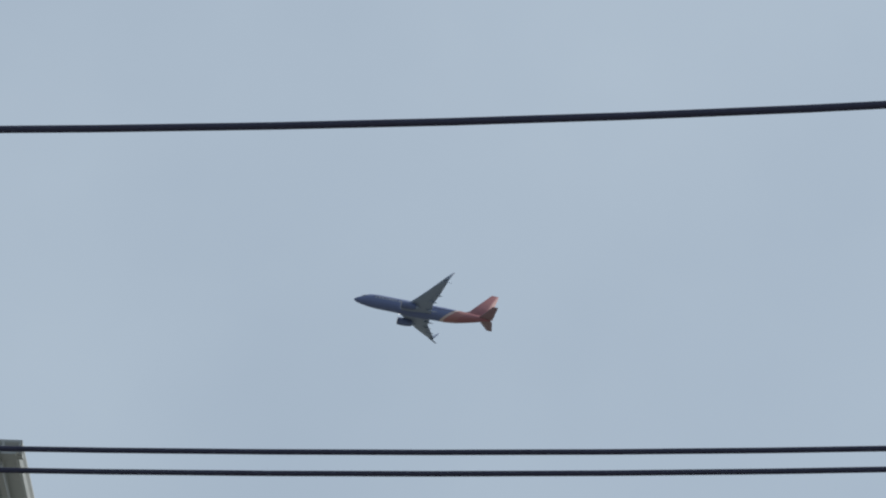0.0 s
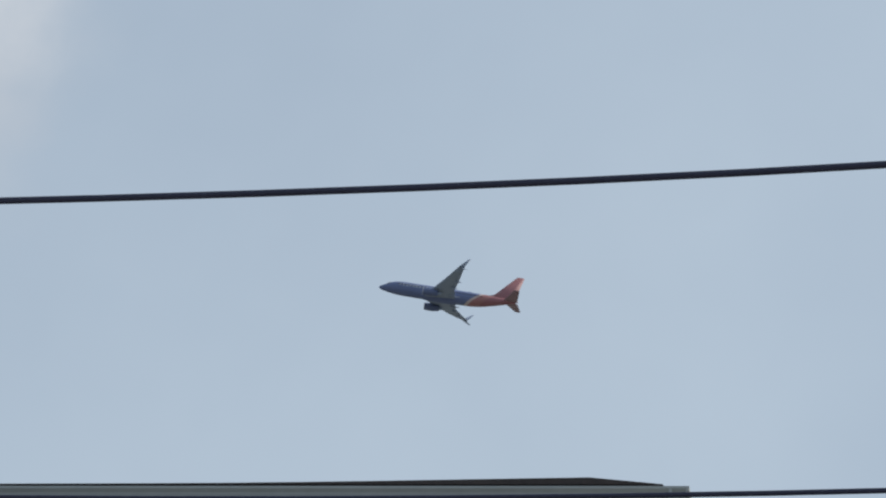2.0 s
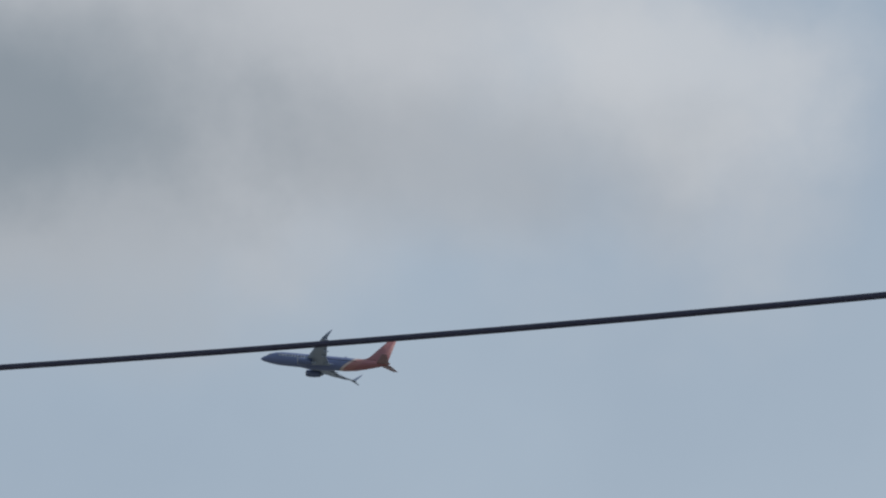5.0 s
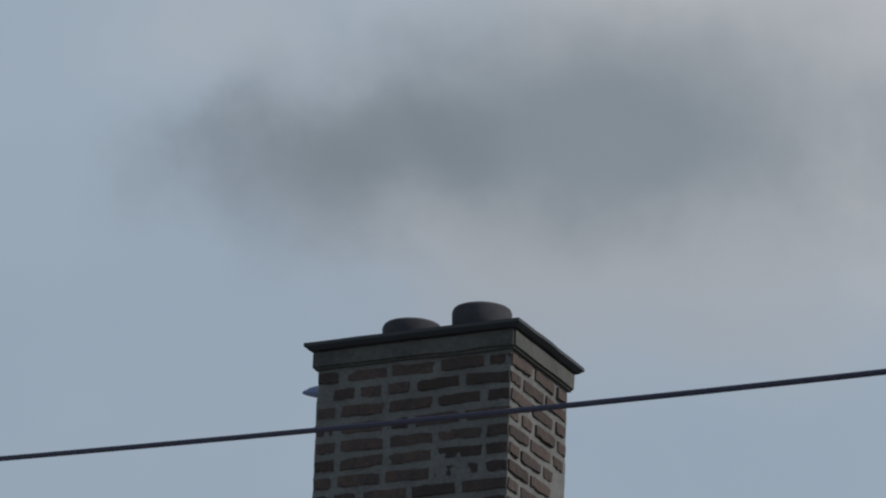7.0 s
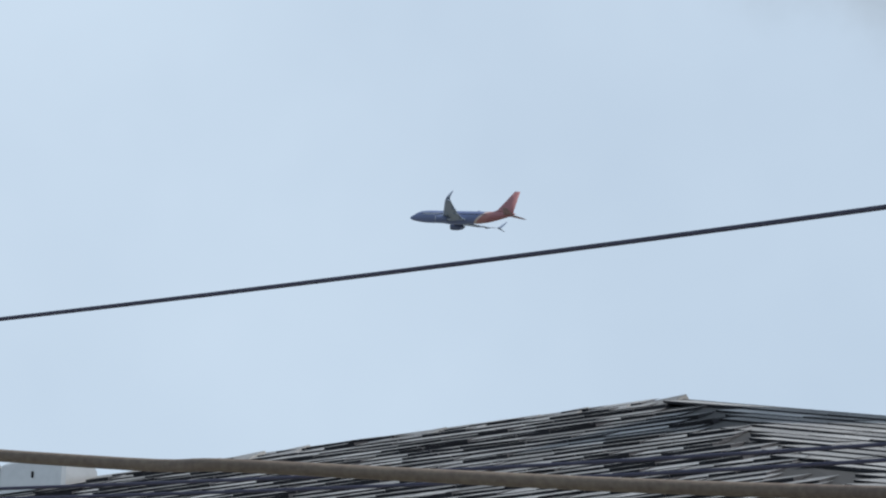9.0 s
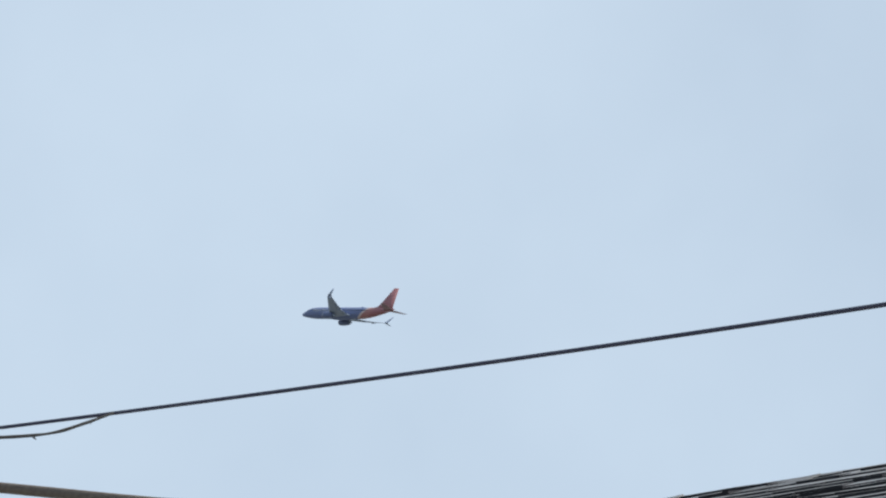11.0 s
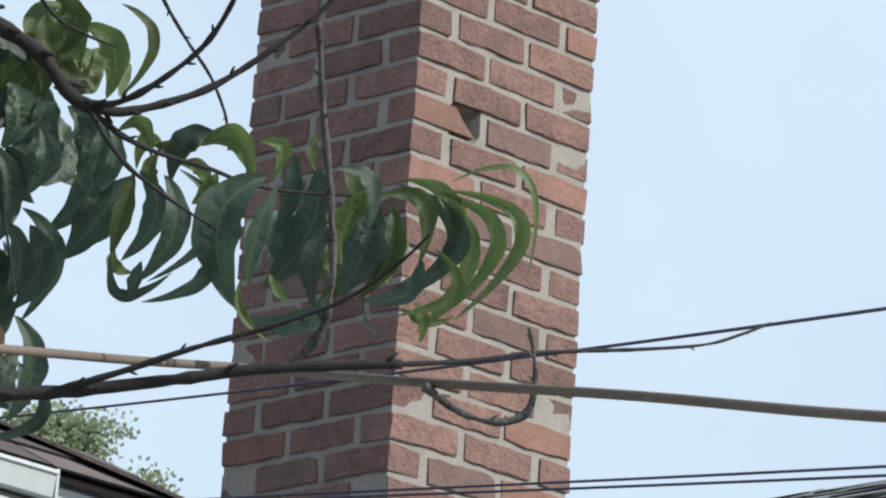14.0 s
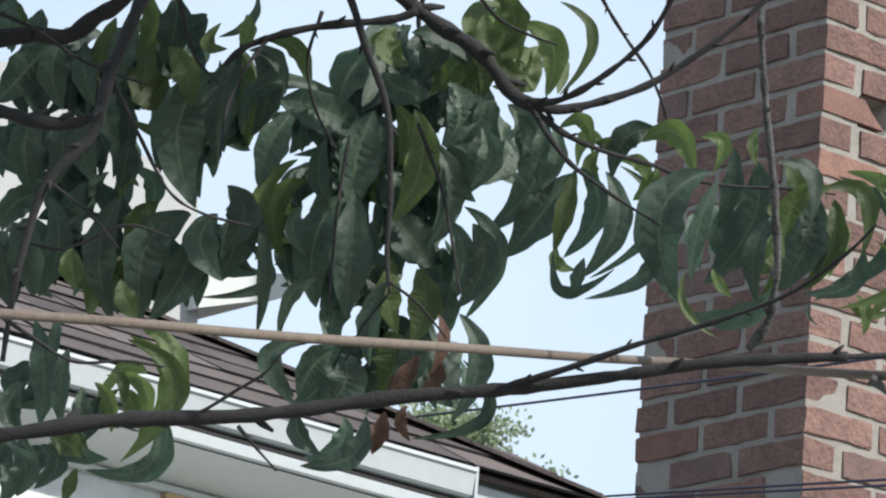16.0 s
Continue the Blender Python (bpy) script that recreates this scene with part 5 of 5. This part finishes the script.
    lie((-3.754, 3.197, 3.145), (-3.783, 3.207, 3.053), 0.31, 0.035, MATURE)
    lie((-3.711, 3.153, 3.124), (-3.741, 3.157, 3.040), 0.02, 0.021, YOUNG_LIT)
    lie((-3.696, 3.182, 3.126), (-3.733, 3.189, 3.018), 0.23, 0.028, MATURE)
    lie((-3.719, 3.222, 3.147), (-3.760, 3.228, 3.032), 0.42, 0.014, MATURE)
    lie((-3.697, 3.227, 3.083), (-3.746, 3.209, 3.002), 0.45, 0.021, MATURE)
    lie((-3.767, 3.180, 3.051), (-3.727, 3.231, 3.037), -0.58, 0.014, MATURE)
    lie((-3.788, 3.203, 3.065), (-3.779, 3.223, 3.043), -0.34, 0.016, YOUNG_LIT)
    lie((-3.743, 3.202, 3.045), (-3.758, 3.203, 3.004), -0.03, 0.014, MATURE)
    lie((-3.749, 3.219, 3.170), (-3.754, 3.235, 3.124), -0.26, 0.017, YOUNG_LIT)
    lie((-3.724, 3.226, 3.154), (-3.707, 3.257, 3.128), 0.30, 0.015, YOUNG_LIT)
    lie((-3.687, 3.247, 3.145), (-3.711, 3.236, 3.111), 0.08, 0.018, YOUNG_LIT)
    lie((-3.635, 3.271, 3.138), (-3.678, 3.283, 3.003), -0.28, 0.055, MATURE)
    lie((-3.643, 3.294, 3.137), (-3.681, 3.299, 3.032), -0.05, 0.020, MATURE)
    lie((-3.648, 3.319, 3.179), (-3.676, 3.327, 3.096), 0.08, 0.019, MATURE)
    lie((-3.648, 3.353, 3.173), (-3.709, 3.344, 3.045), 0.14, 0.047, MATURE)
    lie((-3.585, 3.291, 3.181), (-3.592, 3.300, 3.144), -0.17, 0.011, YOUNG_LIT)
    lie((-3.667, 3.276, 3.034), (-3.655, 3.316, 2.971), -0.22, 0.008, YOUNG_LIT)
    lie((-3.685, 3.331, 3.055), (-3.676, 3.354, 3.027), -0.05, 0.011, YOUNG_LIT)
    lie((-3.646, 3.390, 3.048), (-3.720, 3.324, 3.012), 0.21, 0.024, MATURE)
    lie((-3.578, 3.315, 3.148), (-3.565, 3.356, 3.089), 0.33, 0.022, MATURE)
    lie((-3.619, 3.364, 3.170), (-3.617, 3.394, 3.109), 0.07, 0.018, YOUNG_LIT)
    lie((-3.626, 3.369, 3.130), (-3.628, 3.376, 3.108), -0.45, 0.013, YOUNG_LIT)
    lie((-3.580, 3.398, 3.142), (-3.626, 3.384, 3.065), -0.29, 0.029, YOUNG_LIT)
    lie((-3.571, 3.367, 3.126), (-3.614, 3.365, 3.027), 0.09, 0.034, MATURE)
    lie((-3.566, 3.388, 3.125), (-3.604, 3.388, 3.032), 0.15, 0.026, YOUNG_LIT)
    lie((-3.610, 3.341, 3.101), (-3.635, 3.352, 3.015), -0.14, 0.021, MATURE)
    lie((-3.628, 3.388, 3.098), (-3.665, 3.380, 3.027), 0.17, 0.024, YOUNG_LIT)
    lie((-3.582, 3.360, 3.111), (-3.585, 3.387, 3.044), 0.04, 0.024, MATURE)
    lie((-3.564, 3.370, 3.132), (-3.548, 3.416, 3.065), 0.46, 0.024, YOUNG_LIT)
    lie((-3.588, 3.415, 3.161), (-3.629, 3.428, 3.034), 0.58, 0.026, MATURE)
    lie((-3.580, 3.419, 3.166), (-3.576, 3.468, 3.064), 0.36, 0.024, YOUNG_LIT)
    lie((-3.572, 3.440, 3.155), (-3.601, 3.470, 3.013), 0.38, 0.018, YOUNG_LIT)
    lie((-3.553, 3.438, 3.151), (-3.577, 3.470, 3.022), 0.49, 0.018, YOUNG_LIT)
    lie((-3.501, 3.402, 3.135), (-3.515, 3.442, 3.007), 0.58, 0.021, YOUNG_LIT)
    lie((-3.495, 3.404, 3.144), (-3.455, 3.484, 3.054), 0.48, 0.012, YOUNG_LIT)
    lie((-3.560, 3.429, 3.079), (-3.611, 3.396, 3.031), 0.30, 0.023, MATURE)
    lie((-3.591, 3.454, 3.040), (-3.593, 3.469, 3.000), 0.13, 0.012, YOUNG_LIT)
    lie((-3.600, 3.451, 3.034), (-3.565, 3.489, 3.029), -0.22, 0.010, YOUNG_LIT)
    lie((-3.553, 3.442, 3.091), (-3.593, 3.431, 3.020), 0.48, 0.014, YOUNG_LIT)
    lie((-3.632, 3.428, 3.033), (-3.629, 3.441, 3.008), -0.29, 0.003, MATURE)


def thicket():
    """Deeper leaves of the same shoots, in loose sprays: centre, half breadth, half height, number, kind."""
    across, rise = Vector((0.627, 0.779, 0)), Vector((-0.226, 0.182, 0.957))
    rnd = random.Random(17)
    for heart, wide, tall, count, kind in (
            ((-4.135, 2.797, 3.224), 0.076, 0.067, 22, MATURE),
            ((-4.099, 2.840, 3.235), 0.042, 0.060, 12, MATURE),
            ((-4.065, 2.876, 3.257), 0.036, 0.048, 8, MATURE),
            ((-4.065, 2.921, 3.174), 0.025, 0.060, 8, MATURE),
            ((-4.151, 2.818, 3.144), 0.054, 0.036, 9, MATURE),
            ((-4.162, 2.853, 3.047), 0.036, 0.054, 9, MATURE),
            ((-4.145, 2.884, 3.033), 0.024, 0.054, 6, MATURE),
            ((-4.111, 2.930, 3.033), 0.036, 0.051, 9, MATURE),
            ((-4.067, 2.973, 3.067), 0.023, 0.042, 6, MATURE),
            ((-4.199, 2.808, 3.030), 0.036, 0.054, 8, MATURE),
            ((-4.020, 2.962, 3.208), 0.027, 0.048, 5, MATURE),
            ((-3.964, 3.052, 3.176), 0.051, 0.054, 12, MATURE),
            ((-3.984, 3.021, 3.185), 0.036, 0.030, 6, MATURE),
            ((-3.984, 3.086, 3.056), 0.045, 0.067, 14, MATURE),
            ((-3.912, 3.072, 3.261), 0.042, 0.063, 14, MATURE),
            ((-3.896, 3.109, 3.229), 0.036, 0.048, 8, MATURE),
            ((-3.927, 3.117, 3.136), 0.036, 0.067, 10, MATURE),
            ((-3.892, 3.148, 3.162), 0.030, 0.048, 6, MATURE),
            ((-3.914, 3.165, 3.069), 0.027, 0.054, 6, MATURE),
            ((-3.971, 3.134, 2.983), 0.048, 0.054, 10, MATURE),
            ((-4.017, 3.099, 2.932), 0.033, 0.027, 5, MATURE),
            ((-4.155, 2.934, 2.896), 0.024, 0.042, 3, YOUNG_LIT),
            ((-4.187, 2.901, 2.868), 0.033, 0.048, 2, MATURE),
            ((-4.224, 2.866, 2.828), 0.039, 0.042, 4, MATURE),
            ((-4.212, 2.847, 2.910), 0.027, 0.048, 3, MATURE),
            ((-3.839, 3.141, 3.297), 0.033, 0.045, 9, YOUNG_LIT),
            ((-3.825, 3.172, 3.270), 0.027, 0.036, 4, YOUNG_LIT),
            ((-3.862, 3.176, 3.177), 0.024, 0.045, 3, MATURE),
            ((-3.826, 3.243, 3.124), 0.024, 0.042, 2, MATURE),
            ((-3.939, 3.186, 2.953), 0.024, 0.054, 6, MATURE),
            ((-3.673, 3.432, 3.114), 0.042, 0.051, 5, YOUNG_LIT),
            ((-3.730, 3.370, 3.114), 0.042, 0.054, 3, MATURE),
            ((-3.640, 3.468, 3.112), 0.030, 0.048, 2, YOUNG_LIT),
            ((-3.946, 3.048, 3.226), 0.030, 0.036, 7, MATURE),
            ((-3.979, 3.054, 3.135), 0.036, 0.042, 9, MATURE),
            ((-3.935, 3.128, 3.095), 0.030, 0.036, 6, MATURE),
            ((-4.163, 2.825, 3.097), 0.036, 0.036, 6, MATURE),
            ((-4.130, 2.867, 3.108), 0.027, 0.042, 6, MATURE),
            ((-4.020, 3.031, 3.074), 0.021, 0.036, 5, YOUNG_LIT),
            ((-3.868, 3.150, 3.216), 0.019, 0.042, 5, MATURE),
            ((-3.870, 3.127, 3.255), 0.024, 0.036, 5, YOUNG_LIT),
            ((-4.007, 3.053, 3.064), 0.027, 0.054, 6, MATURE),
            ((-3.937, 3.095, 3.157), 0.024, 0.048, 6, YOUNG_LIT),
            ((-4.036, 2.949, 3.195), 0.024, 0.048, 5, MATURE),
            ((-4.182, 2.773, 3.144), 0.024, 0.048, 5, MATURE),
            ):
        for _ in range(count):
            u, v = rnd.uniform(-0.8, 0.8), rnd.uniform(0.0, 0.85)
            long = rnd.uniform(0.07, 0.105)
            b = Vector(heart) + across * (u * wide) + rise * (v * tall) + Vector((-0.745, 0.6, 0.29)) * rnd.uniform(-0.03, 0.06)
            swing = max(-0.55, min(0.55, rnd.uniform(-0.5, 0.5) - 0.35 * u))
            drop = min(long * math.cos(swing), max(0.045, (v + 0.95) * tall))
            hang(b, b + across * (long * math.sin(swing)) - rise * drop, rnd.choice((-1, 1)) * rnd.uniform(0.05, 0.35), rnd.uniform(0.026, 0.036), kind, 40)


leaf_out()
thicket()


def shade_canopy():
    """Unseen crown added above the view to shade the hanging boughs, as one mesh."""
    rnd = random.Random(61)
    a, b = [Vector(p) for p in ((-3.777, 2.481, 3.518), (-3.420, 2.909, 3.565))]
    c, d = [Vector(p) for p in ((-3.2, 2.25, 3.62), (-2.95, 2.75, 3.68))]
    bm = bmesh.new()
    for k in range(390):
        p = (a.lerp(b, rnd.random()) if k < 240 else c.lerp(d, rnd.random())) + Vector((rnd.uniform(-0.2, 0.2), rnd.uniform(-0.2, 0.2), rnd.uniform(-0.14, 0.2)))
        me = blade(MATURE, rnd.uniform(-0.4, 0.4), rnd.uniform(0.22, 0.36))
        n = len(bm.verts)
        bm.from_mesh(me)
        m = Matrix.Translation(p) @ Matrix.Rotation(rnd.uniform(0, 6.28), 4, "Z") @ Matrix.Rotation(rnd.uniform(0.5, 1.3), 4, "Y") @ Matrix.Scale(0.12, 4)
        bm.verts.ensure_lookup_table()
        bmesh.ops.transform(bm, matrix=m, verts=bm.verts[n:])
    tagged(part("upper_foliage", bm, M_LEAF, peach, "", True), kind="stuff")
    # twigs added to carry those unseen shading leaves
    bm = bmesh.new()
    for k in range(10):
        p = a.lerp(b, k / 4) if k < 5 else c.lerp(d, k / 4 - 1.25)
        tube(bm, glide([Vector((-4.6, 2.3, 3.3)), p + Vector((-0.1, 0, 0.02)), p + Vector((0.12, 0.1, 0.06))], 6), 0.012, 0.004, 7, 0.2)
    tagged(part("upper_twigs", bm, M_BARK, peach, "", True), kind="stuff")


shade_canopy()


# ---- distant tree ----
def far_tree():
    t = thing("distant_tree", "far leafy green deciduous tree behind the houses", "tree")
    rnd = random.Random(77)
    bx, by, top = -31.27, 26.06, 12.17
    bm = bmesh.new()
    tube(bm, glide([(bx, by, 0), (bx + 0.2, by, 4), (bx, by + 0.2, top - 2.2), (bx + 0.1, by, top - 0.5)], 6), 0.3, 0.05, 10, 0.1)
    tips = []
    for k in range(64):
        z = top - 2.4 * rnd.random() ** 1.3 - 0.15
        a = rnd.uniform(0, 2 * math.pi)
        r = (0.3 + 1.15 * (top - z)) * rnd.uniform(0.25, 1.0)
        p, q = Vector((bx, by, z - 0.5)), Vector((bx + r * math.cos(a), by + r * math.sin(a), z))
        tube(bm, glide([p, p.lerp(q, 0.5) + Vector((0, 0, 0.1)), q], 4), 0.03, 0.006, 5)
        tips += [p.lerp(q, f) for f in (0.75, 1.0)]
    part("trunk", bm, M_POLE, t)
    verts, faces = [], []
    for c in tips:
        for k in range(190):
            p = c + Vector((rnd.gauss(0, 0.11), rnd.gauss(0, 0.11), rnd.gauss(0, 0.075)))
            a = Vector((rnd.uniform(-1, 1), rnd.uniform(-1, 1), rnd.uniform(-1, 1))).normalized() * 0.03
            b = a.cross(Vector((rnd.uniform(-1, 1), rnd.uniform(-1, 1), rnd.uniform(-1, 1)))).normalized() * 0.02
            n = len(verts)
            verts += [p - a, p + b, p + a, p - b]
            faces.append((n, n + 1, n + 2, n + 3))
    me = bpy.data.meshes.new("crown")
    me.from_pydata(verts, [], faces)
    me.materials.append(M_FOLIAGE)
    ob = new("crown", me)
    ob.parent = t
    tagged(ob, kind="stuff")


far_tree()


# ---- airliner ----
def airliner():
    t = thing("airliner", "twin-engine jet airliner, blue with orange and red tail, climbing", "airplane")

    def shift(p):
        return (p[0] - 0.94, p[1], p[2] + 0.64)

    def body(name, rings, mat, parent=t, label="", smooth=True):
        bm = bmesh.new()
        loft(bm, [[shift(p) for p in r] for r in rings])
        ob = part(name, bm, mat, parent, label, smooth)
        return ob

    # fuselage: station, half width, half height, centre height
    st = [(0.94, 0.05, 0.05, -0.62), (0.75, 0.32, 0.28, -0.6), (0.2, 0.72, 0.62, -0.55), (-0.8, 1.1, 0.98, -0.42), (-2.0, 1.42, 1.42, -0.2), (-3.4, 1.68, 1.78, -0.05),
          (-5.5, 1.86, 1.98, 0), (-8, 1.88, 2.0, 0), (-11.5, 1.88, 2.02, -0.02), (-14, 1.95, 2.2, -0.18), (-19, 1.95, 2.2, -0.18), (-21.5, 1.88, 2.04, -0.02), (-25, 1.88, 2.0, 0),
          (-28, 1.75, 1.8, 0.18), (-31, 1.42, 1.42, 0.52), (-34, 0.95, 0.98, 0.9), (-36.4, 0.5, 0.55, 1.2), (-37.6, 0.22, 0.24, 1.38), (-38.0, 0.05, 0.05, 1.42)]
    body("fuselage", [[(x, w * math.cos(2 * math.pi * k / 28), c + h * math.sin(2 * math.pi * k / 28)) for k in range(28)] for x, w, h, c in st], M_LIVERY)

    def foil(x, y, z, chord, thick, up=(0, 0, 1)):
        u = Vector(up)
        pts = [(0, 0), (0.06, 0.5), (0.3, 0.62), (0.65, 0.38), (1, 0.04), (1, -0.04), (0.65, -0.2), (0.3, -0.38), (0.06, -0.35)]
        return [tuple(Vector((x - a * chord, y, z)) + u * (b * thick)) for a, b in pts]

    for s in (1, -1):
        w = body("wing", [foil(x, s * y, z, c, th) for x, y, z, c, th in (
            (-11.6, 0.6, -1.35, 9.4, 1.2), (-12.3, 1.9, -1.25, 8.4, 1.1), (-14.0, 4.6, -0.95, 6.7, 0.8), (-14.8, 5.9, -0.8, 5.8, 0.68), (-17.8, 10.8, -0.1, 4.1, 0.45), (-20.0, 14.4, 0.65, 2.7, 0.3), (-21.6, 16.9, 1.25, 1.75, 0.18))], M_WING, t, "grey wing")
        for name, tip in (("winglet", (-24.3, 18.0, 3.7)), ("lower_fin", (-23.9, 17.85, 0.35))):
            mid = (-22.15, 17.35, 1.75 if name == "winglet" else 1.05)
            out = (0, s * 1.0, 0.25)
            body(name, [foil(-21.62, s * 16.88, 1.25, 1.72, 0.18), foil(*(mid[0], s * mid[1], mid[2]), 1.35 if name == "winglet" else 1.0, 0.14, out), foil(tip[0], s * tip[1], tip[2], 0.5, 0.06, out)], M_WING, w, "split winglet blade")
        # flap fairings
        for y, x, z, ln in ((3.4, -19.0, -1.45, 3.2), (7.6, -19.3, -0.95, 2.6), (11.0, -20.8, -0.45, 2.0)):
            body("flap_fairing", [[(x - ln * f, s * y + r * math.cos(2 * math.pi * k / 8), z + 0.9 * r * math.sin(2 * math.pi * k / 8)) for k in range(8)] for f, r in ((0, 0.03), (0.25, 0.22), (0.6, 0.22), (1, 0.03))], M_WING, w)
        body("stabilizer", [foil(x, s * y, z, c, th) for x, y, z, c, th in ((-33.3, 0.3, 1.05, 4.2, 0.4), (-34.2, 1.2, 1.1, 3.7, 0.36), (-37.0, 7.0, 1.6, 1.5, 0.12))], M_STAB, t, "mauve-grey tailplane")
        ey, ez = s * 4.83, -1.95
        e = body("engine", [[(x, ey + r * math.cos(2 * math.pi * k / 24), ez + r * 0.97 * math.sin(2 * math.pi * k / 24)) for k in range(24)] for x, r in ((-12.6, 0.72), (-12.15, 0.8), (-12.0, 0.92), (-12.2, 1.03), (-13.2, 1.13), (-14.6, 1.1), (-15.8, 0.9), (-16.2, 0.78), (-16.1, 0.6))], M_ENGINE, t, "blue engine nacelle")
        body("inlet_lip", [[(x, ey + r * math.cos(2 * math.pi * k / 24), ez + r * 0.97 * math.sin(2 * math.pi * k / 24)) for k in range(24)] for x, r in ((-12.1, 0.86), (-11.98, 0.9), (-11.97, 0.95), (-12.12, 1.02))], M_METAL, e, "bare metal inlet lip")
        body("exhaust_cone", [[(x, ey + r * math.cos(2 * math.pi * k / 16), ez + r * math.sin(2 * math.pi * k / 16)) for k in range(16)] for x, r in ((-15.9, 0.6), (-16.7, 0.45), (-17.4, 0.05))], M_WING, e)
        body("pylon", [foil(-12.9, s * 4.73, ez + 0.9, 4.2, 0.3, (0, 1, 0)), foil(-13.9, s * 4.73, ez + 1.5, 4.0, 0.3, (0, 1, 0))], M_WING, e)
        bm = bmesh.new()
        bmesh.ops.create_uvsphere(bm, u_segments=10, v_segments=8, radius=0.15, matrix=Matrix.Translation(shift((-12.25, s * 2.1, -1.25))) @ Matrix.Diagonal((0.7, 1, 0.8, 1)))
        part("landing_light", bm, M_LAMP, w, "bright landing light", True)
    body("fin", [foil(x, 0, z, c, th, (0, 1, 0)) for x, z, c, th in ((-27.5, 1.55, 9.8, 0.3), (-30.6, 2.35, 6.6, 0.42), (-31.4, 2.9, 5.9, 0.42), (-36.5, 8.85, 2.0, 0.18))], M_FIN, t)
    # row of cabin windows, pale lettering as a plain band, flight-deck glass
    bm = bmesh.new()
    for s in (1, -1):
        for k in range(46):
            x = -4.6 - k * 0.52
            y = s * 1.845
            p = shift((x, y, 0.62))
            box(bm, (p[0] - 0.13, min(p[1], p[1] + s * 0.03), p[2] - 0.17), (p[0] + 0.13, max(p[1], p[1] + s * 0.03), p[2] + 0.17))
    tagged(part("cabin_windows", bm, M_GLASS, t), kind="stuff")
    for s in (1, -1):
        for c in range(9):
            bm = bmesh.new()
            x0 = -4.8 - 0.92 * c
            x1 = x0 - (0.62 if c % 3 else 0.5)
            rings = []
            for k in range(5):
                a = 0.1 + 0.42 * k / 4
                rings.append([shift((x, s * w * math.cos(a), h * math.sin(a))) for x, w, h in ((x0, 1.87, 1.96), (x0, 1.905, 2.03), (x1, 1.905, 2.03), (x1, 1.87, 1.96))])
            loft(bm, rings)
            part("lettering_bar", bm, M_TITLE, t, "pale bar of unreadable lettering")
    for s in (1, -1):
        bm = bmesh.new()
        slab(bm, [shift(p) for p in ((-0.9, s * 0.25, 0.6), (-1.5, s * 0.3, 1.05), (-2.35, s * 1.1, 0.95), (-1.75, s * 1.22, 0.42), (-1.1, s * 0.85, 0.35))], (0.03, s * 0.02, 0.03))
        part("windscreen", bm, M_GLASS, t)
    body("aerial", [foil(-23.6, 0, 1.95, 1.4, 0.14, (0, 1, 0)), foil(-24.0, 0, 2.3, 0.7, 0.08, (0, 1, 0))], M_LIVERY, t)
    return t


plane = airliner()


# ---- fly ----
def house_fly():
    t = thing("fly", "tiny dark fly darting past in the air", "insect")

    def ball(name, size, at, mat, parent=t):
        bm = bmesh.new()
        bmesh.ops.create_uvsphere(bm, u_segments=10, v_segments=7, radius=1.0, matrix=Matrix.Translation(at) @ Matrix.Diagonal((*size, 1)))
        return part(name, bm, mat, parent, "", True)
    ball("abdomen", (0.0019, 0.0009, 0.0009), (-0.0012, 0, 0), M_FLY)
    ball("thorax", (0.0012, 0.001, 0.001), (0.001, 0, 0.0001), M_FLY)
    ball("head", (0.0006, 0.0008, 0.0007), (0.0024, 0, 0), M_FLY)
    for s in (1, -1):
        bm = bmesh.new()
        slab(bm, [(0.001, s * 0.0006, 0.0008), (-0.0004, s * 0.0012, 0.0012), (-0.0034, s * 0.0016, 0.0012), (-0.003, s * 0.0007, 0.001)], (0, 0, 0.0001))
        part("wing", bm, M_FLY_WING, t, "clear grey wing")
    return t


fly = house_fly()


def motions():
    rows = []
    banks = ((0.0, 9.3), (3.0, 4.5), (7.8, -1.5), (12.5, 0.8), (16.0, 1.0))
    for k in range(17):
        s = float(k)
        x = -15.93 - 86.967 * s - 0.4967 * s * s
        y = 1279.73 - 5.456 * s + 0.1989 * s * s
        z = 442.05 + 5.259 * s + 0.0581 * s * s
        for (a, p), (b, q) in zip(banks, banks[1:]):
            if a <= s <= b:
                bank = p + (q - p) * (s - a) / (b - a)
        rows.append((s, pose(x, y, z, bank, -8.3, 184.4 - 0.09 * s)))
    walk(plane, rows)
    spot, way = Vector((-0.465, 2.280, 2.5065)), Vector((0.344, 0.406, -0.847))
    turn = way.to_track_quat("X", "Z").to_matrix().to_4x4()
    walk(fly, [(s, Matrix.Translation(spot + way * d) @ turn) for s, d in ((0.0, -1.6), (2.3, -0.54), (2.4, -0.27), (2.5, 0.0), (2.6, 0.27), (2.7, 0.5), (16.0, 1.1))])


motions()
